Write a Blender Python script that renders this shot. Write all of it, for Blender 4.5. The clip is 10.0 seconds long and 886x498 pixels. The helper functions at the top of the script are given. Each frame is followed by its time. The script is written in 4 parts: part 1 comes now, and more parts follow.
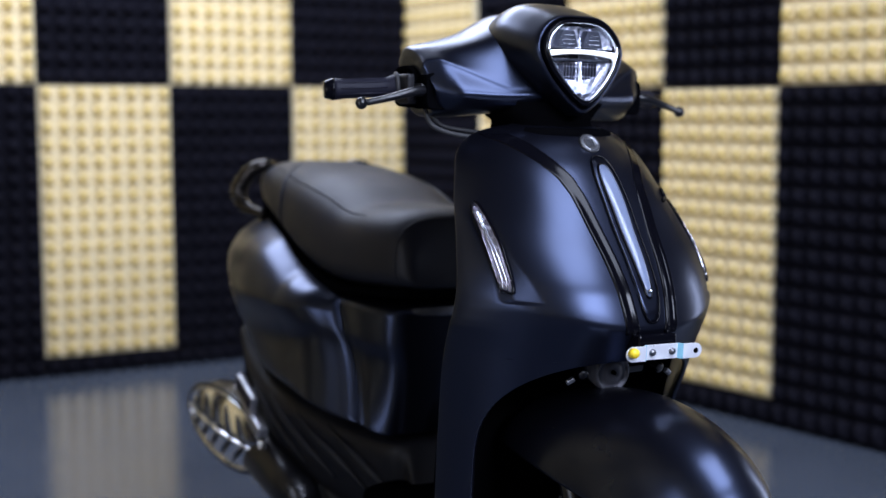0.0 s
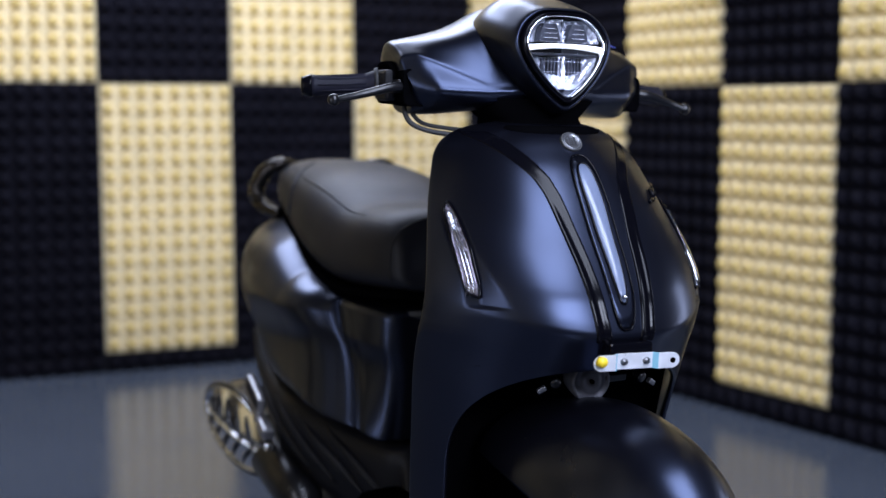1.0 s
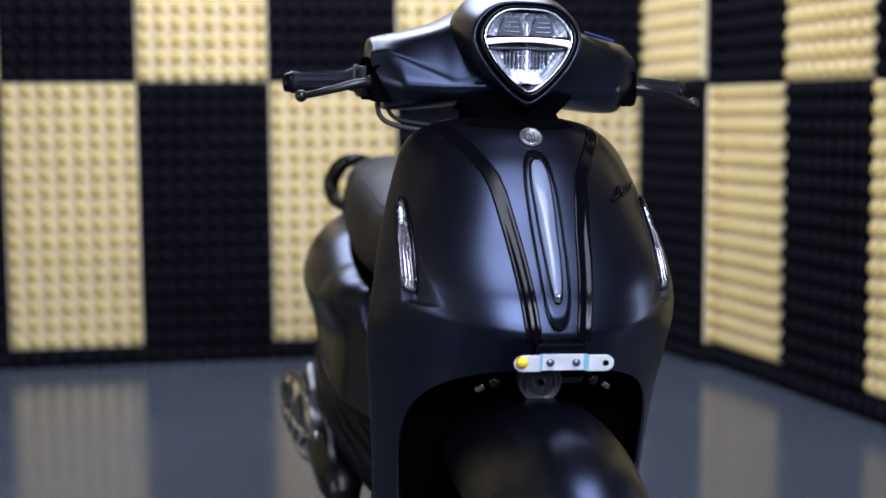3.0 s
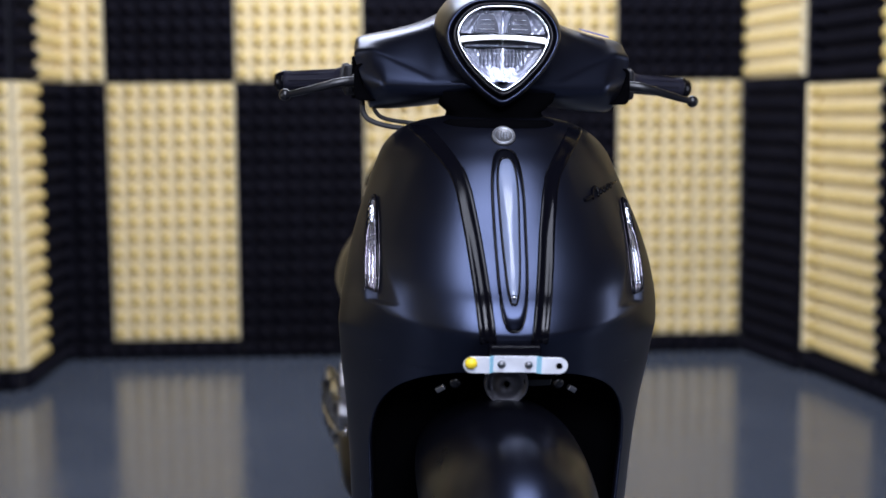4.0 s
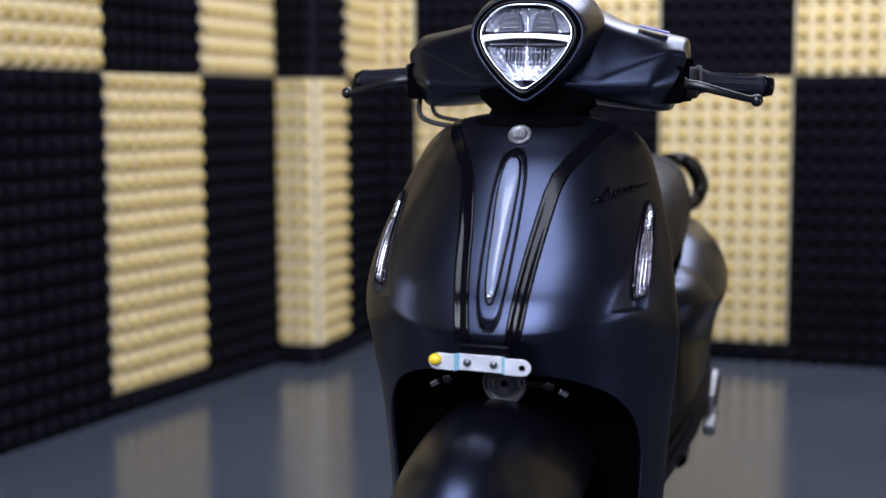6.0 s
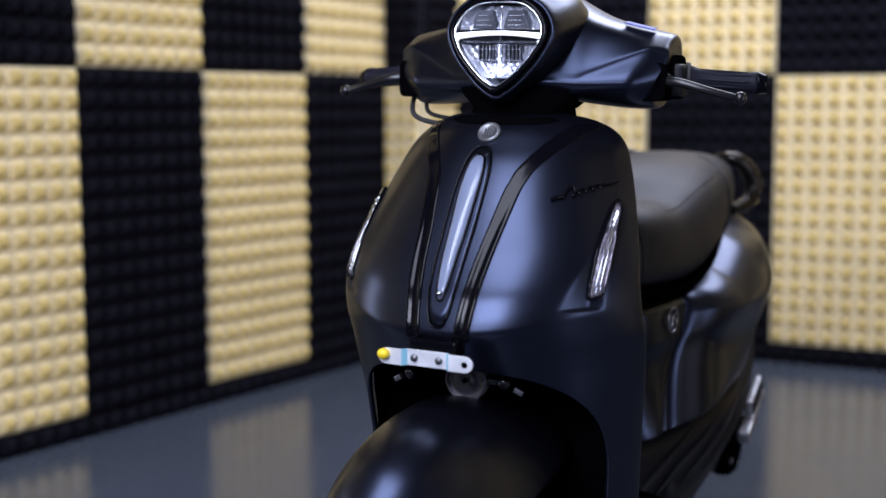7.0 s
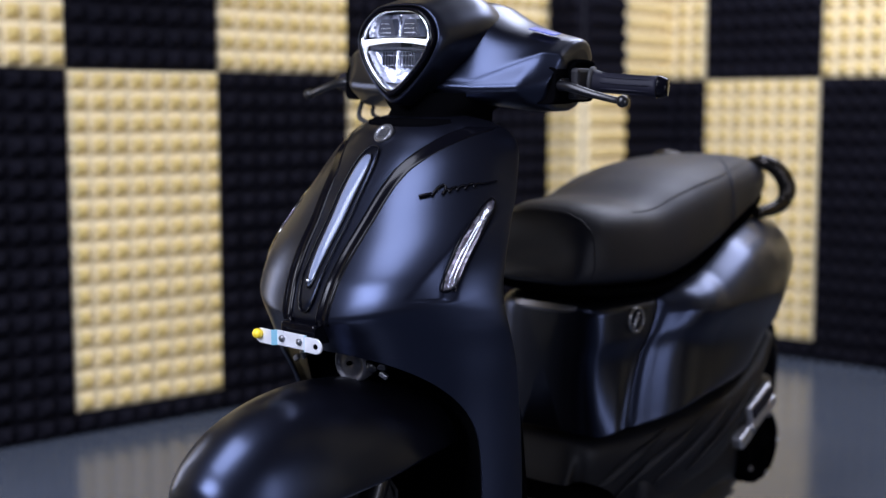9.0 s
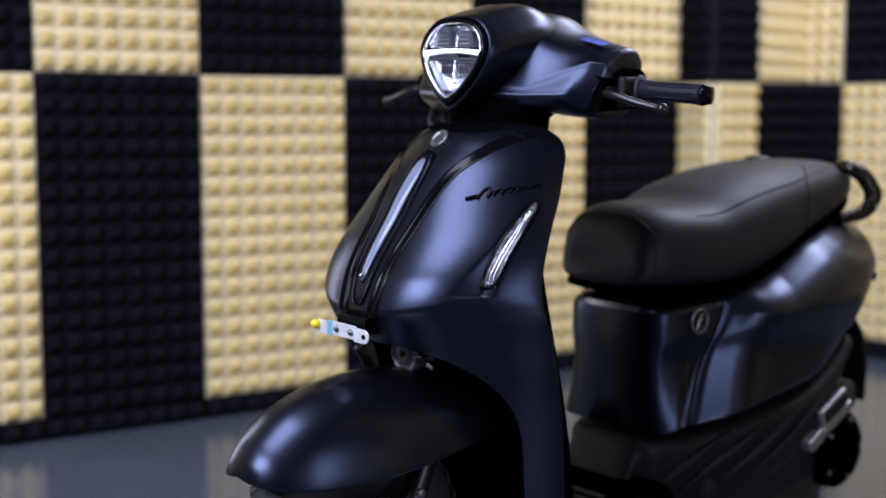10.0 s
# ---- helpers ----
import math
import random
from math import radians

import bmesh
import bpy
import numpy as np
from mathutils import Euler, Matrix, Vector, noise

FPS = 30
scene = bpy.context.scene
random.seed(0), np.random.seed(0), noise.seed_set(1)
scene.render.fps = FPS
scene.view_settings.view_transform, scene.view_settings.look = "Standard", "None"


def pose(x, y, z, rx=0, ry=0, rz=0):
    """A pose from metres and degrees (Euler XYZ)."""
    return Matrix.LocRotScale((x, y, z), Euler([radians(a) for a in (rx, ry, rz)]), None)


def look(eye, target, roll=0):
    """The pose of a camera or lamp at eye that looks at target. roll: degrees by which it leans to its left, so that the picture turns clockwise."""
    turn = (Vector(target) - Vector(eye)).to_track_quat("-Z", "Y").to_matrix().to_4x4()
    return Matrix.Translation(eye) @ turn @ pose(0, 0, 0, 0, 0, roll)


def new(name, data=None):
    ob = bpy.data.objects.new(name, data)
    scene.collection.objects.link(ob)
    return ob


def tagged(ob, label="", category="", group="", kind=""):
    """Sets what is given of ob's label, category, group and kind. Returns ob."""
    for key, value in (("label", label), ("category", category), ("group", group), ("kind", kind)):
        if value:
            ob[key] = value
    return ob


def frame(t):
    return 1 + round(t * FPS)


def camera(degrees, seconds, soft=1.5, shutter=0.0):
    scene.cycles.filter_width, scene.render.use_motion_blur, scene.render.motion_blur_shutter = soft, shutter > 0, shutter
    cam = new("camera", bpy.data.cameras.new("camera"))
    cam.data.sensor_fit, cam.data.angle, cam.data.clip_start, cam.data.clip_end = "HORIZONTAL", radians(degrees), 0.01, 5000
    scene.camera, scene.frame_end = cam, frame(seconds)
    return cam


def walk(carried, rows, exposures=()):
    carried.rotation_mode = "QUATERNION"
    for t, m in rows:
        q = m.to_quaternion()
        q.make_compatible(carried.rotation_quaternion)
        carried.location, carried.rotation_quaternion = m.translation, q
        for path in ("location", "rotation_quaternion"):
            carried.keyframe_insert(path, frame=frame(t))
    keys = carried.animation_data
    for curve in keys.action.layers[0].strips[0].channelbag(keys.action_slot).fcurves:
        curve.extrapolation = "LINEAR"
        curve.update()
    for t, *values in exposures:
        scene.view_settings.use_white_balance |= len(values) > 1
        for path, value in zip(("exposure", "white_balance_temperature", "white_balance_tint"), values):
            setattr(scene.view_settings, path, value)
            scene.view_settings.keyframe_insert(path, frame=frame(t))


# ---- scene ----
cam = camera(37.4, 10.0)
PATH = [
    (0, (0.056, -4.884, 0.972), (0.99, -3.129, 0.762), -0.1),
    (0.5, (0.17, -4.903, 0.966), (1.031, -3.11, 0.755), -0.1),
    (1, (0.293, -4.919, 0.968), (1.063, -3.085, 0.757), -0.1),
    (1.5, (0.407, -4.956, 0.964), (1.068, -3.08, 0.753), -0.1),
    (2, (0.524, -4.994, 0.965), (1.035, -3.072, 0.754), -0.2),
    (3.5, (0.942, -5.082, 0.96), (1.179, -3.108, 0.747), -0.4),
    (4, (1.096, -5.087, 0.959), (1.174, -3.1, 0.747), -0.4),
    (4.5, (1.266, -5.105, 0.96), (1.17, -3.119, 0.75), -0.3),
    (5, (1.445, -5.107, 0.954), (1.14, -3.142, 0.741), -0.3),
    (6.5, (1.924, -4.955, 0.964), (1.172, -3.115, 0.747), -0.1),
    (7, (2.09, -4.902, 0.959), (1.193, -3.128, 0.741), -0.1),
    (7.5, (2.268, -4.84, 0.949), (1.225, -3.147, 0.732), -0.1),
    (8, (2.442, -4.774, 0.947), (1.285, -3.156, 0.732), -0.0),
    (8.5, (2.61, -4.686, 0.957), (1.355, -3.144, 0.74), -0.1),
    (9, (2.742, -4.62, 0.961), (1.414, -3.141, 0.745), -0.0),
    (9.5, (2.87, -4.587, 0.968), (1.42, -3.226, 0.75), -0.1),
    (10, (2.982, -4.545, 0.971), (1.456, -3.269, 0.756), 0.1),
]
walk(cam, [(t, look(eye, target, roll)) for t, eye, target, roll in PATH],
     [(0, 0.15, 6000, 10), (2, 0.02, 6150, 10), (3.5, 0.10, 6300, 10), (4.5, 0.0, 6450, 10), (7, -0.02, 6350, 12), (9, 0.16, 6300, 13), (10, 0.04, 6300, 14)])

cam.data.dof.use_dof = True
cam.data.dof.focus_distance = 2.0
cam.data.dof.aperture_fstop = 2.0

# ---- world and light ----
world = bpy.data.worlds.new("world")
scene.world = world
world.use_nodes = True
world.node_tree.nodes["Background"].inputs[0].default_value = (0.5, 0.55, 0.65, 1)
world.node_tree.nodes["Background"].inputs[1].default_value = 0.02


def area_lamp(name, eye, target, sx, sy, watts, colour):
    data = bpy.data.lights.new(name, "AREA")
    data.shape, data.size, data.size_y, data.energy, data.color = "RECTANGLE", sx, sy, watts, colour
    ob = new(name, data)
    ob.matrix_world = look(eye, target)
    return tagged(ob, "unseen white area light", "lamp", kind="structure")


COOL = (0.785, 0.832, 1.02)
# Unseen ceiling lamps, placed by the paint highlights and wall brightness.
area_lamp("ceiling_lamp_back", (1.25, -0.82, 2.74), (1.25, -0.82, 0), 2.0, 0.95, 88, COOL)
area_lamp("ceiling_lamp_front", (1.38, -4.50, 2.74), (1.38, -4.50, 0), 1.3, 1.45, 80, COOL)
# Added fill lights, no such panels seen: they light foam and paint highlights.
area_lamp("added_fill_south", (1.45, -6.7, 2.35), (1.3, -1.6, 0.9), 1.8, 0.8, 140, COOL)
area_lamp("added_fill_west", (-0.62, -3.62, 0.85), (1.2, -2.7, 0.6), 0.36, 1.2, 8, COOL)
area_lamp("added_fill_east", (3.5, -3.35, 0.85), (1.2, -2.6, 0.6), 0.36, 1.2, 10, COOL)


# ---- materials ----
def material(name, colour, rough=0.5, metal=0.0, coat=0.0, grain=0.0, grain_size=200.0, bump=0.0, mottle=0.0, mottle_size=6.0, spec=0.5,
             emit=0.0, trans=0.0, rough_var=0.0, coat_rough=0.05, ior=1.5, tint=(1, 1, 1)):
    m = bpy.data.materials.new(name)
    m.use_nodes = True
    nt = m.node_tree
    b = nt.nodes["Principled BSDF"]
    b.inputs["Base Color"].default_value = (*colour, 1)
    b.inputs["Roughness"].default_value = rough
    b.inputs["Metallic"].default_value = metal
    b.inputs["Coat Weight"].default_value = coat
    b.inputs["Coat Roughness"].default_value = coat_rough
    b.inputs["Specular IOR Level"].default_value = spec
    b.inputs["IOR"].default_value = ior
    b.inputs["Specular Tint"].default_value = (*tint, 1)
    b.inputs["Transmission Weight"].default_value = trans
    if emit:
        b.inputs["Emission Color"].default_value = (1, 1, 1, 1)
        b.inputs["Emission Strength"].default_value = emit
    tc = nt.nodes.new("ShaderNodeTexCoord")
    if mottle or rough_var:
        big = nt.nodes.new("ShaderNodeTexNoise")
        big.inputs["Scale"].default_value, big.inputs["Detail"].default_value = mottle_size, 5
        nt.links.new(tc.outputs["Object"], big.inputs["Vector"])
    if mottle:
        mix = nt.nodes.new("ShaderNodeMixRGB")
        mix.blend_type = "MULTIPLY"
        mix.inputs[0].default_value = 1
        mix.inputs[1].default_value = (*colour, 1)
        ramp = nt.nodes.new("ShaderNodeMapRange")
        ramp.inputs["From Min"].default_value, ramp.inputs["From Max"].default_value = 0.3, 0.7
        ramp.inputs["To Min"].default_value, ramp.inputs["To Max"].default_value = 1 - mottle, 1 + mottle
        nt.links.new(big.outputs[0], ramp.inputs[0])
        nt.links.new(ramp.outputs[0], mix.inputs[2])
        nt.links.new(mix.outputs[0], b.inputs["Base Color"])
    if rough_var:
        rr = nt.nodes.new("ShaderNodeMapRange")
        rr.inputs["From Min"].default_value, rr.inputs["From Max"].default_value = 0.3, 0.7
        rr.inputs["To Min"].default_value, rr.inputs["To Max"].default_value = rough - rough_var, rough + rough_var
        nt.links.new(big.outputs[0], rr.inputs[0])
        nt.links.new(rr.outputs[0], b.inputs["Roughness"])
    if bump:
        fine = nt.nodes.new("ShaderNodeTexNoise")
        fine.inputs["Scale"].default_value, fine.inputs["Detail"].default_value = grain_size, 3
        nt.links.new(tc.outputs["Object"], fine.inputs["Vector"])
        bp = nt.nodes.new("ShaderNodeBump")
        bp.inputs["Strength"].default_value, bp.inputs["Distance"].default_value = bump, 0.001
        nt.links.new(fine.outputs[0], bp.inputs["Height"])
        nt.links.new(bp.outputs[0], b.inputs["Normal"])
    return m


PAINT = material("satin_black_paint", (0.0020, 0.0020, 0.0034), 0.30, 0.0, 0.0, spec=0.66, rough_var=0.03, mottle_size=3, bump=0.02, grain_size=900, tint=(0.50, 0.61, 1.0))
GLOSS = material("gloss_black_plastic", (0.002, 0.002, 0.0035), 0.14, 0, 0.0, spec=0.13, rough_var=0.02, mottle_size=20)
PLASTIC = material("matte_black_plastic", (0.006, 0.006, 0.0085), 0.52, spec=0.24, bump=0.15, grain_size=700, rough_var=0.05, mottle_size=8)
# Near-black without gloss: shade in arch, neck and recesses put into the colour.
DARK = material("shade_black_plastic", (0.0014, 0.0014, 0.0018), 0.95, spec=0.0, bump=0.1, grain_size=300, mottle=0.2)
SEAT = material("black_seat_vinyl", (0.009, 0.0095, 0.014), 0.5, bump=0.35, grain_size=520, rough_var=0.05, mottle_size=10, spec=0.24)
RUBBER = material("black_rubber", (0.016, 0.016, 0.018), 0.65, bump=0.3, grain_size=400, mottle=0.15)
GRIP = material("grip_rubber", (0.006, 0.006, 0.013), 0.6, spec=0.22, bump=0.2, grain_size=600, mottle=0.1)
CHROME = material("chrome", (0.80, 0.81, 0.84), 0.14, 1.0, rough_var=0.03, mottle_size=30)
STEEL = material("zinc_plated_steel", (0.80, 0.82, 0.87), 0.34, 0.4, rough_var=0.08, mottle_size=40, mottle=0.08, bump=0.05)
HORN = material("grey_horn_steel", (0.11, 0.11, 0.13), 0.42, 0.3, bump=0.1, grain_size=200, mottle=0.08, mottle_size=40)
PEG = material("bare_cast_alloy", (0.36, 0.36, 0.38), 0.38, 0.9, bump=0.2, grain_size=300, mottle=0.12, mottle_size=40)
RAIL = material("bronze_black_metallic", (0.035, 0.031, 0.028), 0.26, 0.85, rough_var=0.05, mottle_size=20, bump=0.04)
ALU = material("cast_aluminium", (0.20, 0.20, 0.215), 0.42, 1.0, bump=0.2, grain_size=300, mottle=0.1, mottle_size=30)
BLACKMETAL = material("black_enamelled_steel", (0.005, 0.005, 0.0065), 0.3, 0.1, bump=0.05, rough_var=0.05)
REFLECT = material("headlight_reflector", (0.56, 0.58, 0.68), 0.20, 0.7, rough_var=0.08, mottle_size=60, mottle=0.15, bump=0.25, grain_size=130)
SMOKE = material("headlight_inner_dark", (0.022, 0.024, 0.035), 0.38, 0.3, bump=0.5, grain_size=90, mottle=0.4, mottle_size=60)
DRL = material("daytime_light_bar", (0.9, 0.93, 0.97), 0.25, emit=0.7)
GLASS = material("clear_lens", (0.97, 0.98, 1.0), 0.02, trans=1.0, ior=1.03, spec=0.1)
FROST = material("grey_light_strip", (0.15, 0.18, 0.27), 0.28, 0.0, 0.3, mottle=0.08, mottle_size=25, coat_rough=0.1)
SIGNAL = material("signal_reflector", (0.24, 0.22, 0.26), 0.25, 0.7, rough_var=0.08, mottle_size=80, bump=0.4, grain_size=250)
YELLOW = material("yellow_cap", (0.85, 0.62, 0.02), 0.4, mottle=0.05, bump=0.05)
TEAL = material("pale_teal_tape", (0.24, 0.50, 0.62), 0.45, mottle=0.1, bump=0.1)
BLUE = material("blue_sticker", (0.06, 0.09, 0.42), 0.3, mottle=0.25, mottle_size=60)
SILVERMARK = material("silver_badge", (0.26, 0.27, 0.30), 0.28, 0.9, bump=0.05)
RED = material("red_tail_lens", (0.25, 0.006, 0.006), 0.1, 0, 0.5, mottle=0.1)
BRONZE = material("wheel_rim_grey", (0.10, 0.10, 0.105), 0.35, 0.6, bump=0.05, mottle=0.1)
FOAM_CREAM = material("cream_acoustic_foam", (0.57, 0.44, 0.235), 0.95, mottle=0.05, mottle_size=5, bump=0.3, grain_size=240, spec=0.15)
FOAM_BLACK = material("black_acoustic_foam", (0.0068, 0.0065, 0.0100), 0.95, mottle=0.2, mottle_size=9, bump=0.3, grain_size=240, spec=0.06)
FLOOR = material("grey_epoxy_floor", (0.064, 0.075, 0.096), 0.16, 0, 0.0, mottle=0.06, mottle_size=2.2, bump=0.03, grain_size=30, rough_var=0.05, spec=0.5)
WALLPAINT = material("dark_grey_wall_paint", (0.035, 0.035, 0.04), 0.8, mottle=0.08, mottle_size=2, bump=0.15, grain_size=120)
CEILPAINT = material("dark_grey_ceiling_paint", (0.035, 0.035, 0.038), 0.85, mottle=0.06, mottle_size=2, bump=0.15, grain_size=90)


def yellowed(m, fresh, aged):
    """Foam whose exposed tips have yellowed: the colour follows the depth of the relief."""
    nt = m.node_tree
    tc = nt.nodes.new("ShaderNodeTexCoord")
    sep = nt.nodes.new("ShaderNodeSeparateXYZ")
    nt.links.new(tc.outputs["Object"], sep.inputs[0])
    ramp = nt.nodes.new("ShaderNodeMapRange")
    ramp.inputs["From Min"].default_value, ramp.inputs["From Max"].default_value = -0.0175, -0.038
    nt.links.new(sep.outputs["Y"], ramp.inputs[0])
    mix = nt.nodes.new("ShaderNodeMixRGB")
    mix.inputs[1].default_value, mix.inputs[2].default_value = (*fresh, 1), (*aged, 1)
    nt.links.new(ramp.outputs[0], mix.inputs[0])
    mult = next(n for n in nt.nodes if n.type == "MIX_RGB" and n.blend_type == "MULTIPLY")
    nt.links.new(mix.outputs[0], mult.inputs[1])


yellowed(FOAM_CREAM, (0.84, 0.717, 0.455), (0.61, 0.455, 0.156))


# ---- mesh helpers ----
def mesh(name, verts, faces, smooth=True):
    me = bpy.data.meshes.new(name)
    me.from_pydata([tuple(map(float, v)) for v in verts], [], faces)
    me.validate()
    if smooth:
        me.polygons.foreach_set("use_smooth", [True] * len(me.polygons))
    bm = bmesh.new()
    bm.from_mesh(me)
    bmesh.ops.recalc_face_normals(bm, faces=bm.faces)
    bm.to_mesh(me)
    bm.free()
    me.update()
    return me


def part(name, me, mat, parent=None, label="", sharp=None):
    me.materials.clear()
    me.materials.append(mat)
    if sharp is not None:
        me.set_sharp_from_angle(angle=radians(sharp))
    ob = new(name, me)
    if parent is not None:
        ob.parent = parent
    if label:
        ob["label"] = label
    return ob


def spline(rows, n, closed=False):
    """Smooth resampling of rows (k, ...) into n rows."""
    a = np.array(rows, float)
    k = len(a)
    ts = np.linspace(0, k if closed else k - 1, n, endpoint=not closed)
    out = []
    for t in ts:
        i = int(min(math.floor(t), (k - 1) if closed else (k - 2)))
        u = t - i
        if closed:
            p0, p1, p2, p3 = a[(i - 1) % k], a[i % k], a[(i + 1) % k], a[(i + 2) % k]
        else:
            p1, p2 = a[i], a[i + 1]
            p0 = a[i - 1] if i > 0 else 2 * p1 - p2
            p3 = a[i + 2] if i + 2 < k else 2 * p2 - p1
        out.append(0.5 * (2 * p1 + (p2 - p0) * u + (2 * p0 - 5 * p1 + 4 * p2 - p3) * u * u + (3 * p1 - p0 - 3 * p2 + p3) * u ** 3))
    return np.array(out)


def grid_faces(n, m, closed=False):
    f = []
    for i in range(n - 1):
        for j in range(m if closed else m - 1):
            k = (j + 1) % m
            f.append((i * m + j, i * m + k, (i + 1) * m + k, (i + 1) * m + j))
    return f


def loft(name, sections, closed=True, caps=True):
    """Skin over equal-length rings of points."""
    n, m = len(sections), len(sections[0])
    verts = [p for s in sections for p in s]
    faces = grid_faces(n, m, closed)
    if caps and closed:
        for base, ring in ((0, sections[0]), ((n - 1) * m, sections[-1])):
            c = np.mean(np.array(ring), axis=0)
            verts.append(c)
            k = len(verts) - 1
            for j in range(m):
                faces.append((base + j, base + (j + 1) % m, k))
    return mesh(name, verts, faces)


def superring(hw, hh, n=40, p=2.6, p_low=None):
    out = []
    for i in range(n):
        a = 2 * math.pi * i / n
        c, s = math.cos(a), math.sin(a)
        q = p if s >= 0 or p_low is None else p_low
        out.append((hw * math.copysign(abs(c) ** (2 / q), c), hh * math.copysign(abs(s) ** (2 / q), s)))
    return out


def tube(name, pts, r, n=12, steps=0, taper=None):
    """Round bar along a smooth line of points."""
    pts = np.array([tuple(p) for p in pts], float)
    pts = spline(pts, steps) if steps else pts
    rings = []
    for i, p in enumerate(pts):
        d = Vector(tuple(pts[min(i + 1, len(pts) - 1)] - pts[max(i - 1, 0)])).normalized()
        up = Vector((0, 0, 1)) if abs(d.z) < 0.9 else Vector((0, 1, 0))
        u = d.cross(up).normalized()
        v = d.cross(u)
        rr = r if taper is None else np.interp(i / (len(pts) - 1), np.linspace(0, 1, len(taper)), taper)
        rr = float(rr)
        rings.append([Vector(tuple(p)) + rr * (math.cos(2 * math.pi * k / n) * u + math.sin(2 * math.pi * k / n) * v) for k in range(n)])
    return loft(name, rings)


def box(name, lo, hi, bevel=0.004, seg=2, turn=None):
    bm = bmesh.new()
    bmesh.ops.create_cube(bm, size=1)
    for v in bm.verts:
        v.co = Vector([lo[i] + (v.co[i] + 0.5) * (hi[i] - lo[i]) for i in range(3)])
    if bevel:
        bmesh.ops.bevel(bm, geom=bm.edges[:], offset=bevel, segments=seg, affect="EDGES", profile=0.5)
    if turn is not None:
        bmesh.ops.transform(bm, matrix=turn, verts=bm.verts)
    me = bpy.data.meshes.new(name)
    bm.to_mesh(me)
    bm.free()
    return me


def lathe(name, profile, n=32, axis="y", at=(0, 0, 0)):
    """Turned shape: profile of (along, radius) round an axis."""
    rings = []
    for a, r in profile:
        ring = []
        for k in range(n):
            c, s = r * math.cos(2 * math.pi * k / n), r * math.sin(2 * math.pi * k / n)
            p = {"y": (c, a, s), "x": (a, c, s), "z": (c, s, a)}[axis]
            ring.append((p[0] + at[0], p[1] + at[1], p[2] + at[2]))
        rings.append(ring)
    return loft(name, rings)


def moved(me, m):
    me.transform(m)
    return me


def thicken(ob, t, offset=-1):
    mod = ob.modifiers.new("thickness", "SOLIDIFY")
    mod.thickness, mod.offset = t, offset
    return ob


def thing(name, label, category, m=None, group=""):
    ob = new(name)
    if m is not None:
        ob.matrix_world = m
    return tagged(ob, label, category, group)


# ---- room ----
PITCH, RELIEF, BACK = 0.0615, 0.028, 0.016
X_LEFT, X_RIGHT, Y_END, Y_FRONT, CEIL = -0.505, 2.745, -2.95, -8.2, 2.8
X_WIDE = 4.6


def slab(name, lo, hi, mat, label, category):
    return tagged(part(name, box(name, lo, hi, 0.0), mat), label, category, kind="structure")


floor = slab("floor", (-1.45, Y_FRONT - 0.15, -0.12), (X_WIDE + 0.15, 0.3, 0), FLOOR, "glossy grey epoxy floor with soft reflections", "floor")
ceiling = slab("ceiling", (-1.45, Y_FRONT - 0.15, CEIL), (X_WIDE + 0.15, 0.3, CEIL + 0.12), CEILPAINT, "plain dark grey painted ceiling", "ceiling")
wall_north = slab("wall_north", (X_LEFT - 0.15, 0, 0), (X_RIGHT + 0.15, 0.15, CEIL), WALLPAINT, "back wall clad in cream and black foam", "wall")

def wall_slab(name, at, turn, length, label):
    ob = slab(name, (0, 0, 0), (length, 0.15, CEIL), WALLPAINT, label, "wall")
    ob.matrix_world = pose(at[0], at[1], 0, 0, 0, turn)
    return ob


# the side walls open slightly towards the front; each wall has its own panel step and joint heights
TURN_W, TURN_E = 83.165, -81.93
STEP_N, STEP_W, STEP_E = 0.4906, 0.502, 0.4814
W0, E0 = Vector((-0.357, -0.538)), Vector((2.703, -0.895))
DIR_W = Vector((-math.cos(radians(TURN_W)), -math.sin(radians(TURN_W))))
DIR_E = Vector((math.cos(radians(TURN_E)), math.sin(radians(TURN_E))))
wall_west = wall_slab("wall_west", W0 + DIR_W * 7.8, TURN_W, 8.35, "side wall clad in cream and black foam")
wall_east = wall_slab("wall_east", E0 - DIR_E * 0.60, TURN_E, 2.70, "side wall clad in cream and black foam")
slab("wall_return", (E0.x + DIR_E.x * 2.1, Y_END + 0.005, 0), (X_WIDE, Y_END + 0.15, CEIL), WALLPAINT, "plain dark grey wall", "wall")
slab("wall_far_east", (X_WIDE, Y_FRONT, 0), (X_WIDE + 0.15, Y_END + 0.15, CEIL), WALLPAINT, "plain dark grey wall", "wall")
slab("wall_south", (-1.35, Y_FRONT - 0.15, 0), (X_WIDE + 0.15, Y_FRONT, CEIL), WALLPAINT, "plain dark grey wall", "wall")
PL = (-0.19, -0.56)
PR = (2.585, -0.43)
pillar_west = slab("pillar_west", (-0.355, PL[1], 0), (PL[0], 0, CEIL), WALLPAINT, "square corner pillar clad in foam", "pillar")
# the east corner is boxed in by a slightly slanting casing
CASE_TURN = math.degrees(math.atan2(PR[1], PR[0] - 2.497))
CASE_W = math.hypot(PR[1], PR[0] - 2.497)
pillar_east = slab("pillar_east", (0, 0, 0), (CASE_W, 0.06, CEIL), WALLPAINT, "slanting corner casing clad in foam", "pillar")
pillar_east.matrix_world = pose(2.497, 0, 0, 0, 0, CASE_TURN)

FOAM_MESHES = {}


